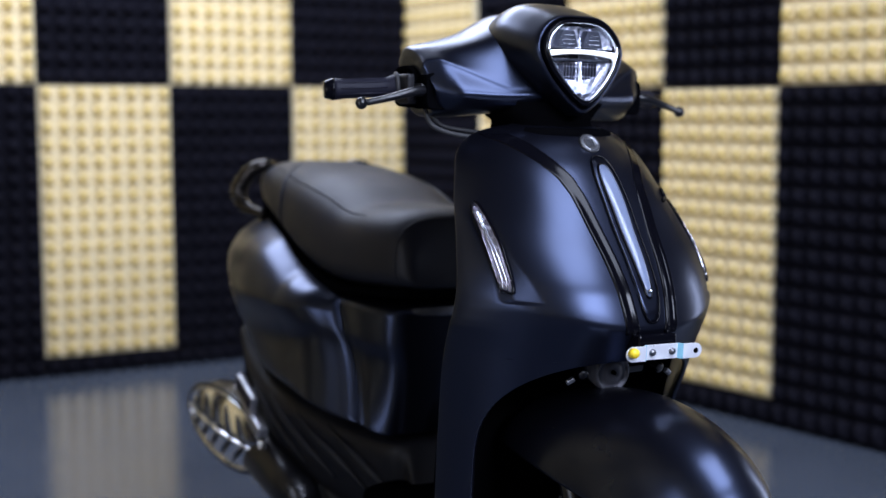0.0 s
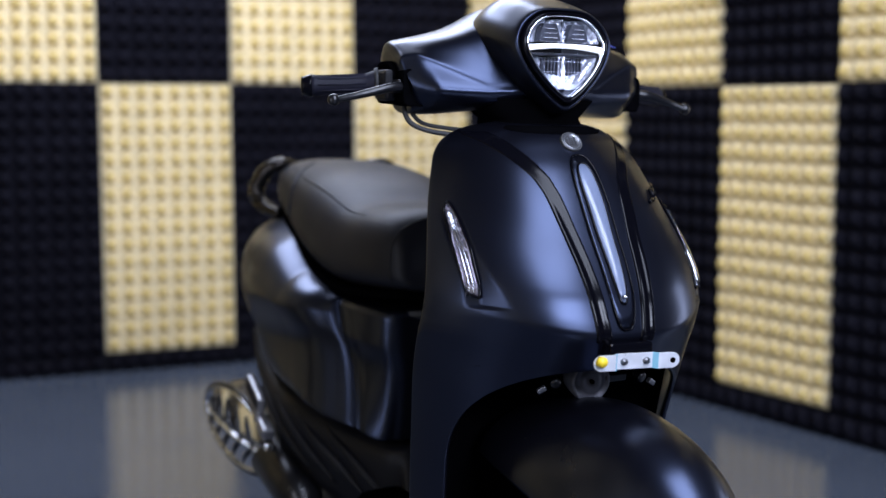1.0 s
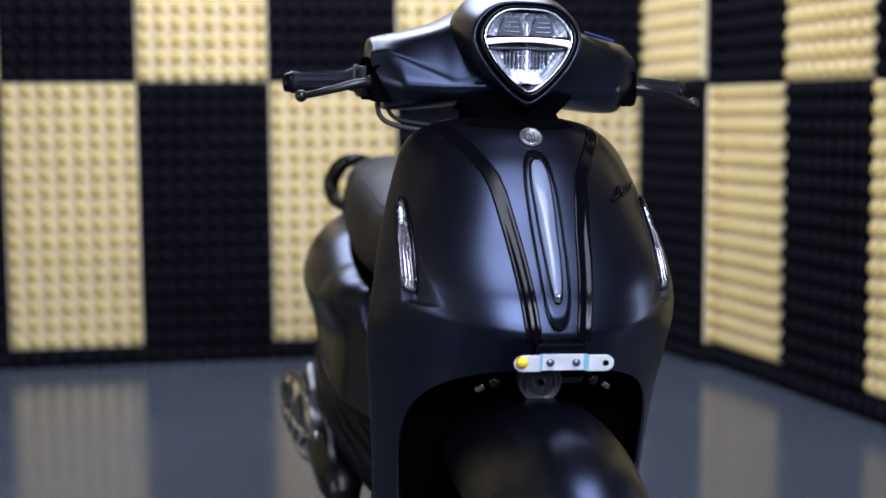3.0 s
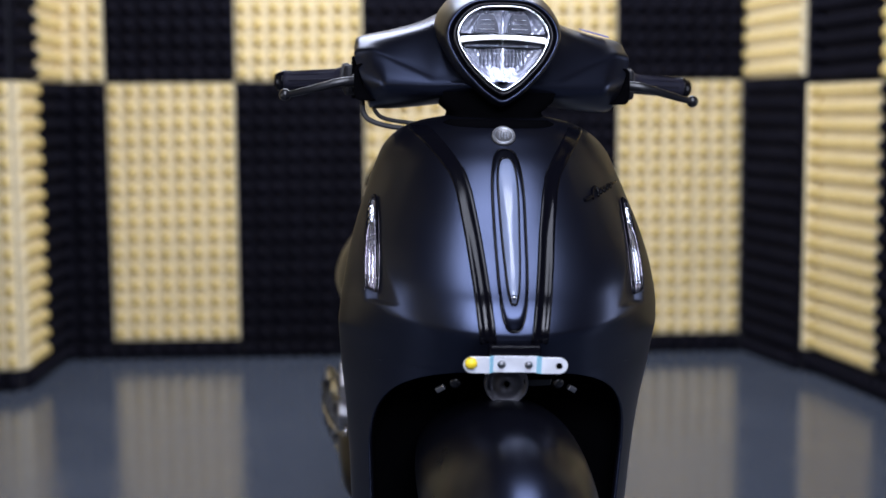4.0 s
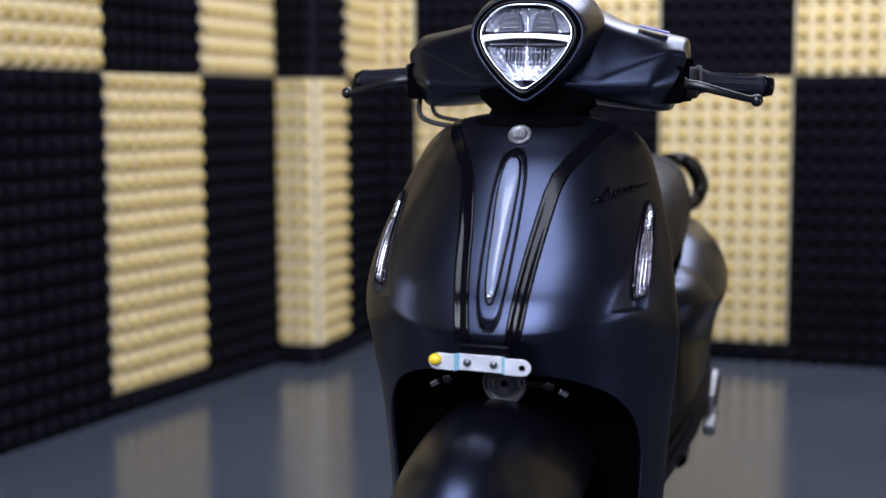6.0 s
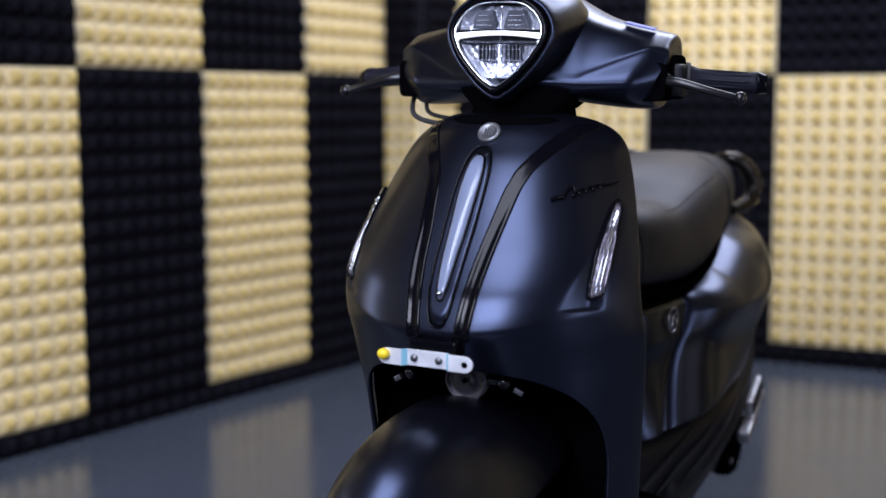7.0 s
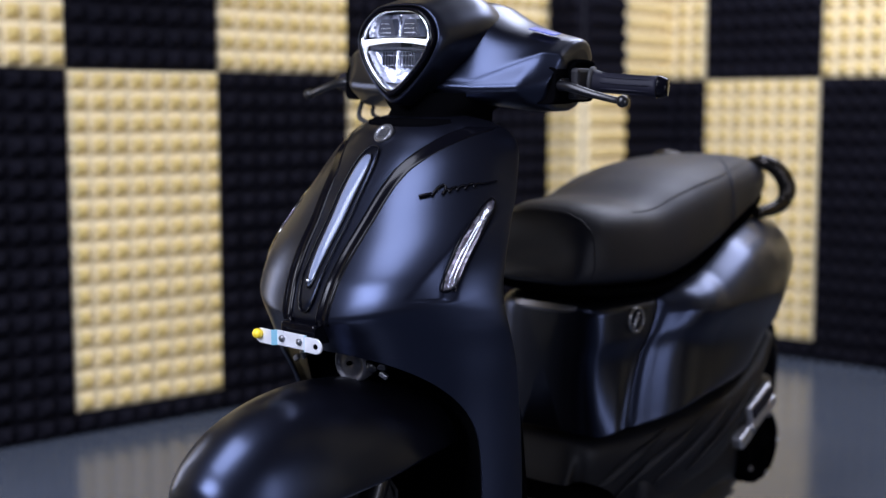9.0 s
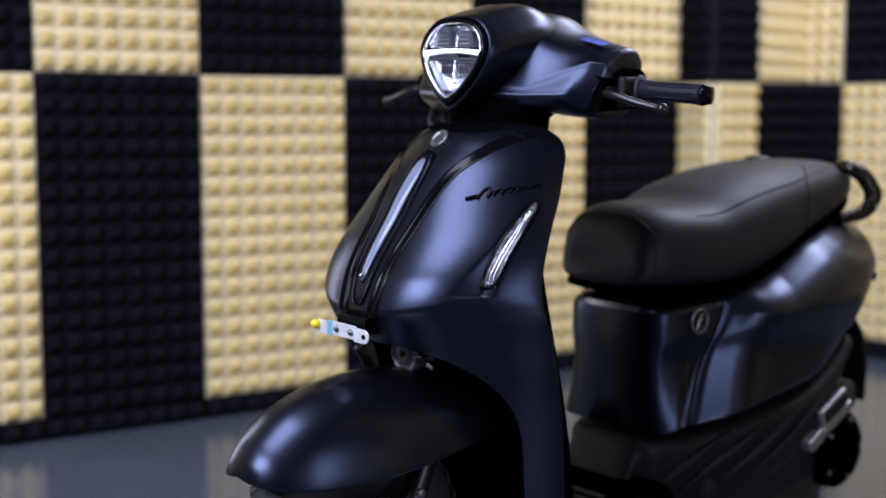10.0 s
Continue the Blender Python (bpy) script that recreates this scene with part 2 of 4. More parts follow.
def foam_mesh(w, h, mat):
    key = (round(w, 3), round(h, 3), mat.name)
    if key in FOAM_MESHES:
        return FOAM_MESHES[key]
    nx, nz = max(1, round(w / PITCH)), max(1, round(h / PITCH))
    dx, dz = w / nx, h / nz
    v, f = [], []
    g = 0.003
    # backing sheet
    for y in (0, -BACK):
        v += [(g, y, g), (w - g, y, g), (w - g, y, h - g), (g, y, h - g)]
    f += [(0, 1, 2, 3), (4, 5, 6, 7), (0, 1, 5, 4), (1, 2, 6, 5), (2, 3, 7, 6), (3, 0, 4, 7)]
    rng = random.Random(nx * 100 + nz)
    for i in range(nx):
        for k in range(nz):
            cx, cz = (i + 0.5) * dx, (k + 0.5) * dz
            b = len(v)
            hgt = RELIEF * rng.uniform(0.97, 1.03)
            ox, oz = rng.uniform(-0.0015, 0.0015), rng.uniform(-0.0015, 0.0015)
            for frac, dep in ((0.390, 0.0), (0.285, 0.50), (0.15, 0.93)):
                for sx, sz in ((-1, -1), (1, -1), (1, 1), (-1, 1)):
                    v.append((cx + sx * frac * dx + ox * dep, -BACK - hgt * dep + (0.001 if dep == 0 else 0), cz + sz * frac * dz + oz * dep))
            v.append((cx + ox, -BACK - hgt, cz + oz))
            for r in (0, 4):
                for q in range(4):
                    f.append((b + r + q, b + r + (q + 1) % 4, b + r + 4 + (q + 1) % 4, b + r + 4 + q))
            for q in range(4):
                f.append((b + 8 + q, b + 8 + (q + 1) % 4, b + 12))
    me = mesh("foam_panel", v, f, smooth=True)
    me.set_sharp_from_angle(angle=radians(50))
    me.materials.append(mat)
    FOAM_MESHES[key] = me
    return me


# heights of the joints between the rows of panels, wall by wall
ROWS_N = (0.0, 0.070, 1.068, 2.066, CEIL)
ROWS_W = (0.0, 0.063, 1.069, 2.075, CEIL)
ROWS_E = (0.0, 0.080, 1.044, 2.008, CEIL)


def foam_column(parent, origin, turn, width, cream_low, joints):
    """One column of panels from floor to ceiling; origin at the column's lower left as seen from the room."""
    for r, (z, top) in enumerate(zip(joints[:-1], joints[1:])):
        cream = False if r == 0 else ((r % 2 == 1) == cream_low)
        ob = new("foam_panel", foam_mesh(width, top - z, FOAM_CREAM if cream else FOAM_BLACK))
        ob.matrix_world = pose(origin[0], origin[1], z, 0, 0, turn)
        ob.parent = parent
        ob.matrix_parent_inverse = parent.matrix_world.inverted()


# back wall, seen from the room with x to the right
N0 = 0.0118
foam_column(wall_north, (PL[0], 0), 0, N0 - PL[0], False, ROWS_N)
for i in range(5):
    foam_column(wall_north, (N0 + STEP_N * i, 0), 0, STEP_N, i % 2 == 0, ROWS_N)
# corner pillar on the west side: the panels run round its edges
foam_column(pillar_west, (-0.345, PL[1]), 0, PL[0] + 0.345, True, ROWS_N)
foam_column(pillar_west, (PL[0], PL[1]), 90, 0.250, True, ROWS_N)
foam_column(pillar_west, (PL[0], PL[1] + 0.250), 90, -PL[1] - 0.250, False, ROWS_N)
# west wall
for i in range(14):
    p = W0 + DIR_W * STEP_W * (i + 1)
    foam_column(wall_west, p, TURN_W, STEP_W, i % 2 == 1, ROWS_W)
# corner casing on the east side and east wall
foam_column(pillar_east, (2.497, 0), CASE_TURN, CASE_W, False, ROWS_N)
foam_column(wall_east, PR, -25, 0.068, True, ROWS_E)
foam_column(wall_east, E0 - DIR_E * 0.43, TURN_E, 0.43, True, ROWS_E)
for i in range(4):
    foam_column(wall_east, E0 + DIR_E * STEP_E * i, TURN_E, STEP_E, i % 2 == 1, ROWS_E)

# ---- scooter: x to its left side, y to its rear, z up; origin on the floor below the front emblem ----
scooter = thing("scooter", "satin black motor scooter standing on the glossy floor", "scooter", pose(1.2446, -3.116, 0, 0, 0, 1.9) @ pose(0, 0, 0, 0, 1.3))

# front shield: height, middle line, edge line, half width
SHIELD = np.array([
    (0.950, 0.068, 0.110, 0.070), (0.940, 0.036, 0.124, 0.120), (0.924, 0.008, 0.130, 0.154), (0.902, -0.015, 0.122, 0.176), (0.875, -0.040, 0.106, 0.189),
    (0.827, -0.076, 0.078, 0.206), (0.783, -0.104, 0.048, 0.220), (0.739, -0.135, 0.024, 0.231), (0.700, -0.158, 0.010, 0.238), (0.672, -0.169, 0.008, 0.242),
    (0.651, -0.1755, 0.012, 0.244), (0.641, -0.177, 0.016, 0.245), (0.630, -0.173, 0.020, 0.245), (0.600, -0.156, 0.034, 0.243), (0.560, -0.135, 0.048, 0.240),
    (0.500, -0.115, 0.066, 0.233), (0.420, -0.100, 0.082, 0.227), (0.330, -0.085, 0.094, 0.222), (0.240, -0.070, 0.105, 0.215)])


SMOOTH_SHIELD = spline(SHIELD, 181)[::-1]


def shield_y(x, z):
    """The shield's outer face; the lower fold climbs towards the sides."""
    w = float(np.interp(z, SMOOTH_SHIELD[:, 0], SMOOTH_SHIELD[:, 3]))
    s = min(1.0, abs(x) / w)
    zl = z - 0.055 * s ** 2 * math.exp(-((z - 0.66) / 0.10) ** 2)
    yc = float(np.interp(zl, SMOOTH_SHIELD[:, 0], SMOOTH_SHIELD[:, 1]))
    ye = float(np.interp(z, SMOOTH_SHIELD[:, 0], SMOOTH_SHIELD[:, 2]))
    y = yc + (ye - yc) * (0.78 * s ** 2.8 + 0.22 * (1 - math.sqrt(max(0, 1 - s * s))))
    # wedge-shaped facet in front of the turn signal, cut sharply below
    if 0.676 < z < 0.826:
        edge = 0.156 + 0.029 * min(1.0, (z - 0.678) / 0.075) ** 0.8
        ramp = max(0.0, (abs(x) - edge) / (0.1875 - edge + 0.002))
        k = min(1.0, (z - 0.676) / 0.004) * min(1.0, max(0.0, (0.826 - z) / 0.05)) * min(1.0, ramp) * min(1.0, max(0.0, (0.207 - abs(x)) / 0.018))
        y += 0.011 * k
    return y


def arch(z):
    """Share of the half width that the wheel arch takes away."""
    if z >= 0.588:
        return 0.0
    if z <= 0.40:
        return 0.87
    return 0.87 * (1 - ((z - 0.40) / 0.188) ** 2.9) ** (1 / 2.9)


def build_shield():
    zs = list(np.linspace(0.950, 0.59, 150)) + [0.588 - 0.048 * (k / 18) ** 2 for k in range(19)] + list(np.linspace(0.54, 0.24, 22))[1:]
    n = 72
    verts, faces = [], []
    for side in (-1, 1):
        base = len(verts)
        for z in zs:
            yc, ye, w = [float(np.interp(z, SMOOTH_SHIELD[:, 0], SMOOTH_SHIELD[:, i])) for i in (1, 2, 3)]
            for j in range(n):
                a = math.sin(0.5 * math.pi * j / (n - 1))
                s = arch(z) + (1 - arch(z)) * a
                verts.append((side * s * w, shield_y(s * w, z), z))
        faces += [tuple(base + k for k in f) for f in grid_faces(len(zs), n)]
    bm = bmesh.new()
    vs = [bm.verts.new(v) for v in verts]
    for f in faces:
        bm.faces.new([vs[k] for k in f])
    bmesh.ops.remove_doubles(bm, verts=bm.verts, dist=0.0004)
    bmesh.ops.recalc_face_normals(bm, faces=bm.faces)
    if sum(f.normal.y for f in bm.faces) > 0:
        bmesh.ops.reverse_faces(bm, faces=bm.faces)
    for f in bm.faces:
        f.smooth = True
    me = bpy.data.meshes.new("front_shield")
    bm.to_mesh(me)
    bm.free()
    return me


shield = part("front_shield", build_shield(), PAINT, scooter, "satin black front shield with rounded shoulders")
thicken(shield, 0.008)


def on_shield(x, z, off=0.0):
    e = 0.004
    y = shield_y(x, z)
    nx = (shield_y(x + e, z) - shield_y(x - e, z)) / (2 * e)
    nz = (shield_y(x, z + e) - shield_y(x, z - e)) / (2 * e)
    n = Vector((nx, -1, nz)).normalized()
    return Vector((x, y, z)) + n * off


def shield_patch(name, outline, off, rim=0.004, dome=0.0, rings=6):
    """A plate that lies on the shield, from a closed outline of (x, z)."""
    o = np.array(outline, float)
    c = o.mean(axis=0)
    verts, faces = [], []
    m = len(o)
    ks = [(1.0, -0.004), (1.0, off)] + [(1 - 0.96 * i / rings, off + dome * (1 - (1 - i / rings) ** 2)) for i in range(1, rings + 1)]
    for k, h in ks:
        for p in o:
            q = c + (p - c) * k
            verts.append(on_shield(q[0], q[1], h))
    faces = grid_faces(len(ks), m, True)
    faces.append(tuple(range((len(ks) - 1) * m, len(ks) * m)))
    return mesh(name, verts, faces)


# glossy trims on both sides of the shield's middle
def trim_x(z):
    return float(np.interp(z, (0.60, 0.64, 0.70, 0.78, 0.84, 0.865, 0.89, 0.915, 0.935), (0.034, 0.037, 0.044, 0.054, 0.064, 0.072, 0.089, 0.110, 0.130)))


def build_trim(side):
    rows = []
    for z in np.linspace(0.634, 0.932, 60):
        x0 = trim_x(z)
        ring = []
        for dx, h in ((-0.013, -0.004), (-0.0125, 0.0015), (-0.0095, 0.0038), (-0.006, 0.0012), (0.0, 0.0006), (0.005, 0.0012), (0.0085, 0.0038), (0.0115, 0.0015), (0.012, -0.004)):
            wide = 1.0 if z < 0.85 else 1.0 + 5 * (z - 0.85)
            low = min(1.0, max(0.25, 1 - (z - 0.74) / 0.14))
            limit = float(np.interp(z, SMOOTH_SHIELD[:, 0], SMOOTH_SHIELD[:, 3])) - 0.003
            ring.append(on_shield(side * min(x0 + dx * wide, limit), z, h * low if h > 0.001 else h))
        rows.append(ring)
    return loft("trim", rows, closed=True)


for side in (-1, 1):
    part("shield_trim", build_trim(side), GLOSS, scooter, "gloss black ridged trim")

# recessed tongue with the grey light strip
def tapered(z0, z1, w0, w1, n=72, p=3.2):
    """Closed outline of an upright bar with round ends: lower and upper end, half width there."""
    out = []
    for a in np.linspace(0, 2 * math.pi, n, endpoint=False):
        c, sn = math.cos(a), math.sin(a)
        t = 0.5 + 0.5 * math.copysign(abs(c) ** (2 / p), c)
        out.append(((w0 + (w1 - w0) * t) * math.copysign(abs(sn) ** (2 / p), sn), z0 + (z1 - z0) * t))
    return out


bezel_line = tapered(0.650, 0.897, 0.0195, 0.0255)
bezel = part("strip_bezel", shield_patch("strip_bezel", bezel_line, 0.0030), PAINT, scooter, "satin black tongue-shaped panel")
groove = [on_shield(x, z, 0.0032) for x, z in bezel_line]
part("bezel_edge", tube("bezel_edge", groove + groove[:1], 0.0016, 6), GLOSS, bezel, "gloss black edge")
strip_line = tapered(0.686, 0.884, 0.0085, 0.0165)
rim_line = [on_shield(x, z, 0.0040) for x, z in strip_line]
part("strip_rim", tube("strip_rim", rim_line + rim_line[:1], 0.0022, 6), GLOSS, bezel)
part("light_strip", shield_patch("light_strip", strip_line, 0.005, dome=0.005), FROST, scooter, "pale blue-grey translucent light strip")
part("strip_diode", moved(lathe("strip_diode", ((0.002, 0.0035), (-0.002, 0.003), (-0.003, 0.0004)), 12), Matrix.Translation(on_shield(0, 0.694, 0.009))), CHROME, bezel)

# emblem
emblem = part("emblem", moved(lathe("emblem", ((0.004, 0.0185), (-0.002, 0.018), (-0.004, 0.0168), (-0.0025, 0.015), (-0.002, 0.004), (-0.002, 0.0005))),
              Matrix.Translation(on_shield(0, 0.917, 0.002)) @ pose(0, 0, 0, -40)), BRONZE, scooter, "round chrome emblem")
EMB = Matrix.Translation(on_shield(0, 0.917, 0.002)) @ pose(0, 0, 0, -40)
part("emblem_ring", moved(lathe("emblem_ring", ((-0.0015, 0.0150), (-0.0032, 0.0145), (-0.0032, 0.0128), (-0.0015, 0.0122))), EMB), SILVERMARK, emblem)
for k in range(4):
    part("emblem_bar", moved(box("emblem_bar", (-0.0078 + 0.0042 * k, -0.0042, -0.0075 + 0.0016 * (k % 2)), (-0.0052 + 0.0042 * k, -0.0016, 0.0062 + 0.0018 * (k % 2)), 0.0006, 1), EMB), SILVERMARK, emblem)

# script badge as a plain swoosh
sw = []
for u in np.linspace(0, 1, 120):
    tall = math.exp(-((u - 0.30) / 0.07) ** 2)
    small = min(1, max(0, (u - 0.36) / 0.08)) * min(1, max(0, (0.86 - u) / 0.1))
    x = 0.116 + 0.068 * u + 0.004 * tall * math.sin((u - 0.30) * 42) + 0.0022 * small * math.sin(u * 62)
    z = 0.826 + 0.024 * u + 0.011 * tall * math.cos((u - 0.30) * 42) + 0.0034 * small * math.cos(u * 62)
    sw.append(on_shield(x, z, 0.0025))
part("script_badge", tube("script_badge", sw, 0.0020, 6, taper=(0.0035, 0.0036, 0.0022, 0.0020, 0.0019, 0.0018, 0.0017, 0.0016, 0.0012)), GLOSS, scooter, "gloss black raised swoosh badge")


# turn signals
def build_signal(side):
    o = [(0.190, 0.824), (0.197, 0.810), (0.202, 0.77), (0.204, 0.73), (0.203, 0.702), (0.201, 0.696), (0.190, 0.692), (0.187, 0.697), (0.186, 0.73), (0.186, 0.78), (0.187, 0.812)]
    o = spline(o, 48, True)
    o = [(side * p[0], p[1]) for p in o]
    body = part("turn_signal", shield_patch("turn_signal", o, 0.002), SIGNAL, scooter, "slim clear turn signal with silver reflector")
    c = np.mean(np.array(o), axis=0)
    inner = [tuple(c + (np.array(p) - c) * 0.97) for p in o]
    lens = part("lens", shield_patch("lens", inner, 0.007, dome=0.003), GLASS, body, "clear lens")
    lens.visible_shadow = False
    rim = spline([on_shield(p[0], p[1], 0.003) for p in o], 96, True)
    part("bezel", tube("bezel", list(rim) + [rim[0]], 0.0022, 8), GLOSS, body)
    for k in range(4):
        f = -0.0075 + 0.005 * k
        line = [on_shield(side * (np.interp(z, (0.69, 0.74, 0.81), (0.1965, 0.1955, 0.1915)) + f * (0.95 if z < 0.78 else 0.5)), z, 0.004) for z in np.linspace(0.692, 0.808 - 0.006 * abs(k - 1.5), 8)]
        part("rib", tube("rib", line, 0.0013, 6), CHROME if k in (1, 2) else SIGNAL, body)
    for k in range(3):
        z = 0.785 + 0.009 * k
        part("bulb_reflector", moved(lathe("bulb_reflector", ((0.003, 0.0045), (0, 0.0055), (0.002, 0.002), (0.002, 0.0003)), 12), Matrix.Translation(on_shield(side * np.interp(z, (0.69, 0.81), (0.196, 0.192)), z, 0.0055))), CHROME, body)


build_signal(-1)
build_signal(1)

# number plate bracket under the shield
br = new("plate_bracket", None)
br.parent = scooter
br["label"] = "zinc-plated plate bracket with yellow cap"
br.matrix_local = pose(-0.0015, -0.206, 0.6095, 2, 0.6, 0) @ Matrix.Diagonal((0.94, 1, 0.85, 1))


def plate(name, x0, x1, y, hole=None, round_end=0):
    pts = []
    hh = 0.0135
    n = 10
    if round_end < 0:
        pts += [(x0 + hh - hh * math.sin(math.pi * i / n), hh * math.cos(math.pi * i / n)) for i in range(n + 1)]
        pts += [(x1, -hh), (x1, hh)]
    elif round_end > 0:
        pts += [(x1 - hh + hh * math.sin(math.pi * i / n), hh * math.cos(math.pi * i / n)) for i in range(n + 1)]
        pts += [(x0, -hh), (x0, hh)]
    else:
        pts = [(x0, hh), (x1, hh), (x1, -hh), (x0, -hh)]
    bm = bmesh.new()
    f = bm.faces.new([bm.verts.new((p[0], y, p[1])) for p in pts])
    r = bmesh.ops.extrude_face_region(bm, geom=[f])
    bmesh.ops.translate(bm, verts=[v for v in r["geom"] if isinstance(v, bmesh.types.BMVert)], vec=(0, 0.003, 0))
    bmesh.ops.recalc_face_normals(bm, faces=bm.faces)
    bmesh.ops.bevel(bm, geom=bm.edges[:], offset=0.0005, segments=1, affect="EDGES")
    me = bpy.data.meshes.new(name)
    bm.to_mesh(me)
    bm.free()
    return me


part("plate", plate("plate", -0.034, 0.034, 0.003), STEEL, br, "bright steel middle plate")
for side in (-1, 1):
    part("end_tab", plate("end_tab", *((-0.077, -0.038) if side < 0 else (0.038, 0.077)), -0.004, round_end=side), STEEL, br)
    part("bend", moved(box("bend", (-0.0035, -0.0015, -0.0135), (0.0035, 0.0015, 0.0135), 0.0005, 1), pose(side * 0.036, 0.001, 0, 0, 0, side * -50)), STEEL, br)
    part("tape", moved(box("tape", (-0.0050, -0.0020, -0.0138), (0.0046, 0.0006, 0.0138), 0.0003, 1), pose(side * 0.0362, 0.0008, 0, 0, 0, side * -50)), TEAL, br, "teal tape band")
    part("screw", moved(lathe("screw", ((0.0, 0.0062), (-0.003, 0.0058), (-0.0045, 0.003), (-0.0048, 0.0002)), 16), pose(side * 0.020, 0.003, 0)), ALU, br)
part("hole", moved(lathe("hole", ((0.0, 0.005), (-0.0006, 0.0048), (-0.0006, 0.0002)), 16), pose(0.064, -0.004, 0)), DARK, br, "dark bolt hole")
part("cap", moved(lathe("cap", ((0.0, 0.009), (-0.007, 0.0088), (-0.010, 0.0065), (-0.011, 0.0005)), 20), pose(-0.066, -0.004, 0.004)), YELLOW, br, "bright yellow plastic cap")
part("bracket_stay", box("bracket_stay", (-0.036, -0.192, 0.604), (0.036, -0.10, 0.634), 0.003), GLOSS, scooter)

# horn and fasteners in the arch
horn = part("horn", moved(lathe("horn", ((0.05, 0.010), (0.04, 0.026), (0.012, 0.0325), (0.0, 0.033), (-0.004, 0.0315), (-0.004, 0.029), (-0.001, 0.028), (-0.001, 0.0185), (-0.0035, 0.017), (-0.0035, 0.006), (-0.0015, 0.003), (-0.0015, 0.0003)), 44),
            pose(0.003, -0.076, 0.556, 4)), HORN, scooter, "round grey metal horn")
part("horn_bolt", moved(lathe("horn_bolt", ((0.0, 0.0035), (-0.006, 0.003), (-0.0065, 0.0003)), 12), pose(0.003, -0.078, 0.556, 4)), DARK, horn)
part("horn_stay", moved(box("horn_stay", (-0.022, -0.004, -0.006), (0.022, 0.004, 0.006), 0.002), pose(0.049, -0.070, 0.558, 10, 0, 10)), BLACKMETAL, horn)
for side in (-1, 1):
    part("arch_bolt", moved(lathe("arch_bolt", ((0.01, 0.005), (-0.004, 0.005), (-0.005, 0.0085), (-0.008, 0.008), (-0.0095, 0.0045), (-0.009, 0.0003)), 14), pose(side * 0.074, -0.10, 0.565, 20, 0, side * 14)), BLACKMETAL, scooter)
    part("arch_clip", moved(box("arch_clip", (-0.007, -0.004, -0.004), (0.007, 0.004, 0.004), 0.0015), pose(side * 0.096, -0.10, 0.554, 10, side * 30, side * 20)), ALU, scooter)

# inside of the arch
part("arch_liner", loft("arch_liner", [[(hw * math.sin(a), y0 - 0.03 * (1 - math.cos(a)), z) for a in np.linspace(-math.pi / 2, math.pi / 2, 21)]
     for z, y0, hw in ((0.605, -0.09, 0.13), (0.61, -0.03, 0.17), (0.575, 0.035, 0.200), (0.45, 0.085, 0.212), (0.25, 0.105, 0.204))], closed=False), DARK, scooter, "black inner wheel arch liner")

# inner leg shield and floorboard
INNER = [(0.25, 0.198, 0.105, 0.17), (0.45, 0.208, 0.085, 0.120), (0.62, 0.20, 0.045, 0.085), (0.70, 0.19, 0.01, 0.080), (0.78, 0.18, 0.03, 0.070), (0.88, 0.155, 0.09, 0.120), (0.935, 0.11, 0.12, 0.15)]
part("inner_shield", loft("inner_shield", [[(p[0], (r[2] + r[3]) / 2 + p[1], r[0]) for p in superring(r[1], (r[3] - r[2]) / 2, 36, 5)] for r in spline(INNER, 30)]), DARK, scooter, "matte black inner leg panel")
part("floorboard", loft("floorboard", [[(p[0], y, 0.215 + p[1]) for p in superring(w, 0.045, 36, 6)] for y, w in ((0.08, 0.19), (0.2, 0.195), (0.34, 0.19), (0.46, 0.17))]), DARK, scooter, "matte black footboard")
for k in range(5):
    part("foot_mat_rib", box("foot_mat_rib", (-0.13, 0.15 + 0.035 * k, 0.258), (0.13, 0.165 + 0.035 * k, 0.264), 0.002), RUBBER, scooter)

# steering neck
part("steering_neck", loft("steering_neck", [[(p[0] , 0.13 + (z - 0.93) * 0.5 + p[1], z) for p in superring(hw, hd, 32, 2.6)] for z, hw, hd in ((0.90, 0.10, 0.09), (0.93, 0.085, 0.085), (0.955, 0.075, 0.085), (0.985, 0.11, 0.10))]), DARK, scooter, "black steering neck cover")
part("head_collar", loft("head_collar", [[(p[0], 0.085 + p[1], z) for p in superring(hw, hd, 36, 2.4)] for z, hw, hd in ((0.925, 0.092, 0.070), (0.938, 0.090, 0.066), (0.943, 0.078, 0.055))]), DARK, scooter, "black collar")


# ---- handlebar group, turned a trace ----
def hb(p):
    return (p[0], p[1] + 0.028 * p[0], p[2])


def bent(me):
    for v in me.vertices:
        v.co = hb(v.co)
    me.update()
    return me


# wings: half span, front, rear, bottom, top
WING = [(0.224, 0.168, 0.236, 0.976, 1.058), (0.220, 0.148, 0.252, 0.962, 1.073), (0.205, 0.134, 0.262, 0.958, 1.079), (0.165, 0.108, 0.276, 0.958, 1.088), (0.120, 0.084, 0.288, 0.962, 1.101),
        (0.088, 0.066, 0.292, 0.966, 1.116), (0.05, 0.06, 0.290, 0.970, 1.136), (0.0, 0.06, 0.288, 0.970, 1.142)]
wing_rows = spline(WING, 44)
# outline of the wing: share of its depth from the front, share of its height
WING_EDGE = [(1.0, 0.5), (1.0, 0.82), (0.88, 0.97), (0.70, 1.0), (0.48, 0.955), (0.28, 0.86)]
WING_LOW = [(0.16, 0.06), (0.34, 0.0), (0.72, 0.0), (0.94, 0.10)]


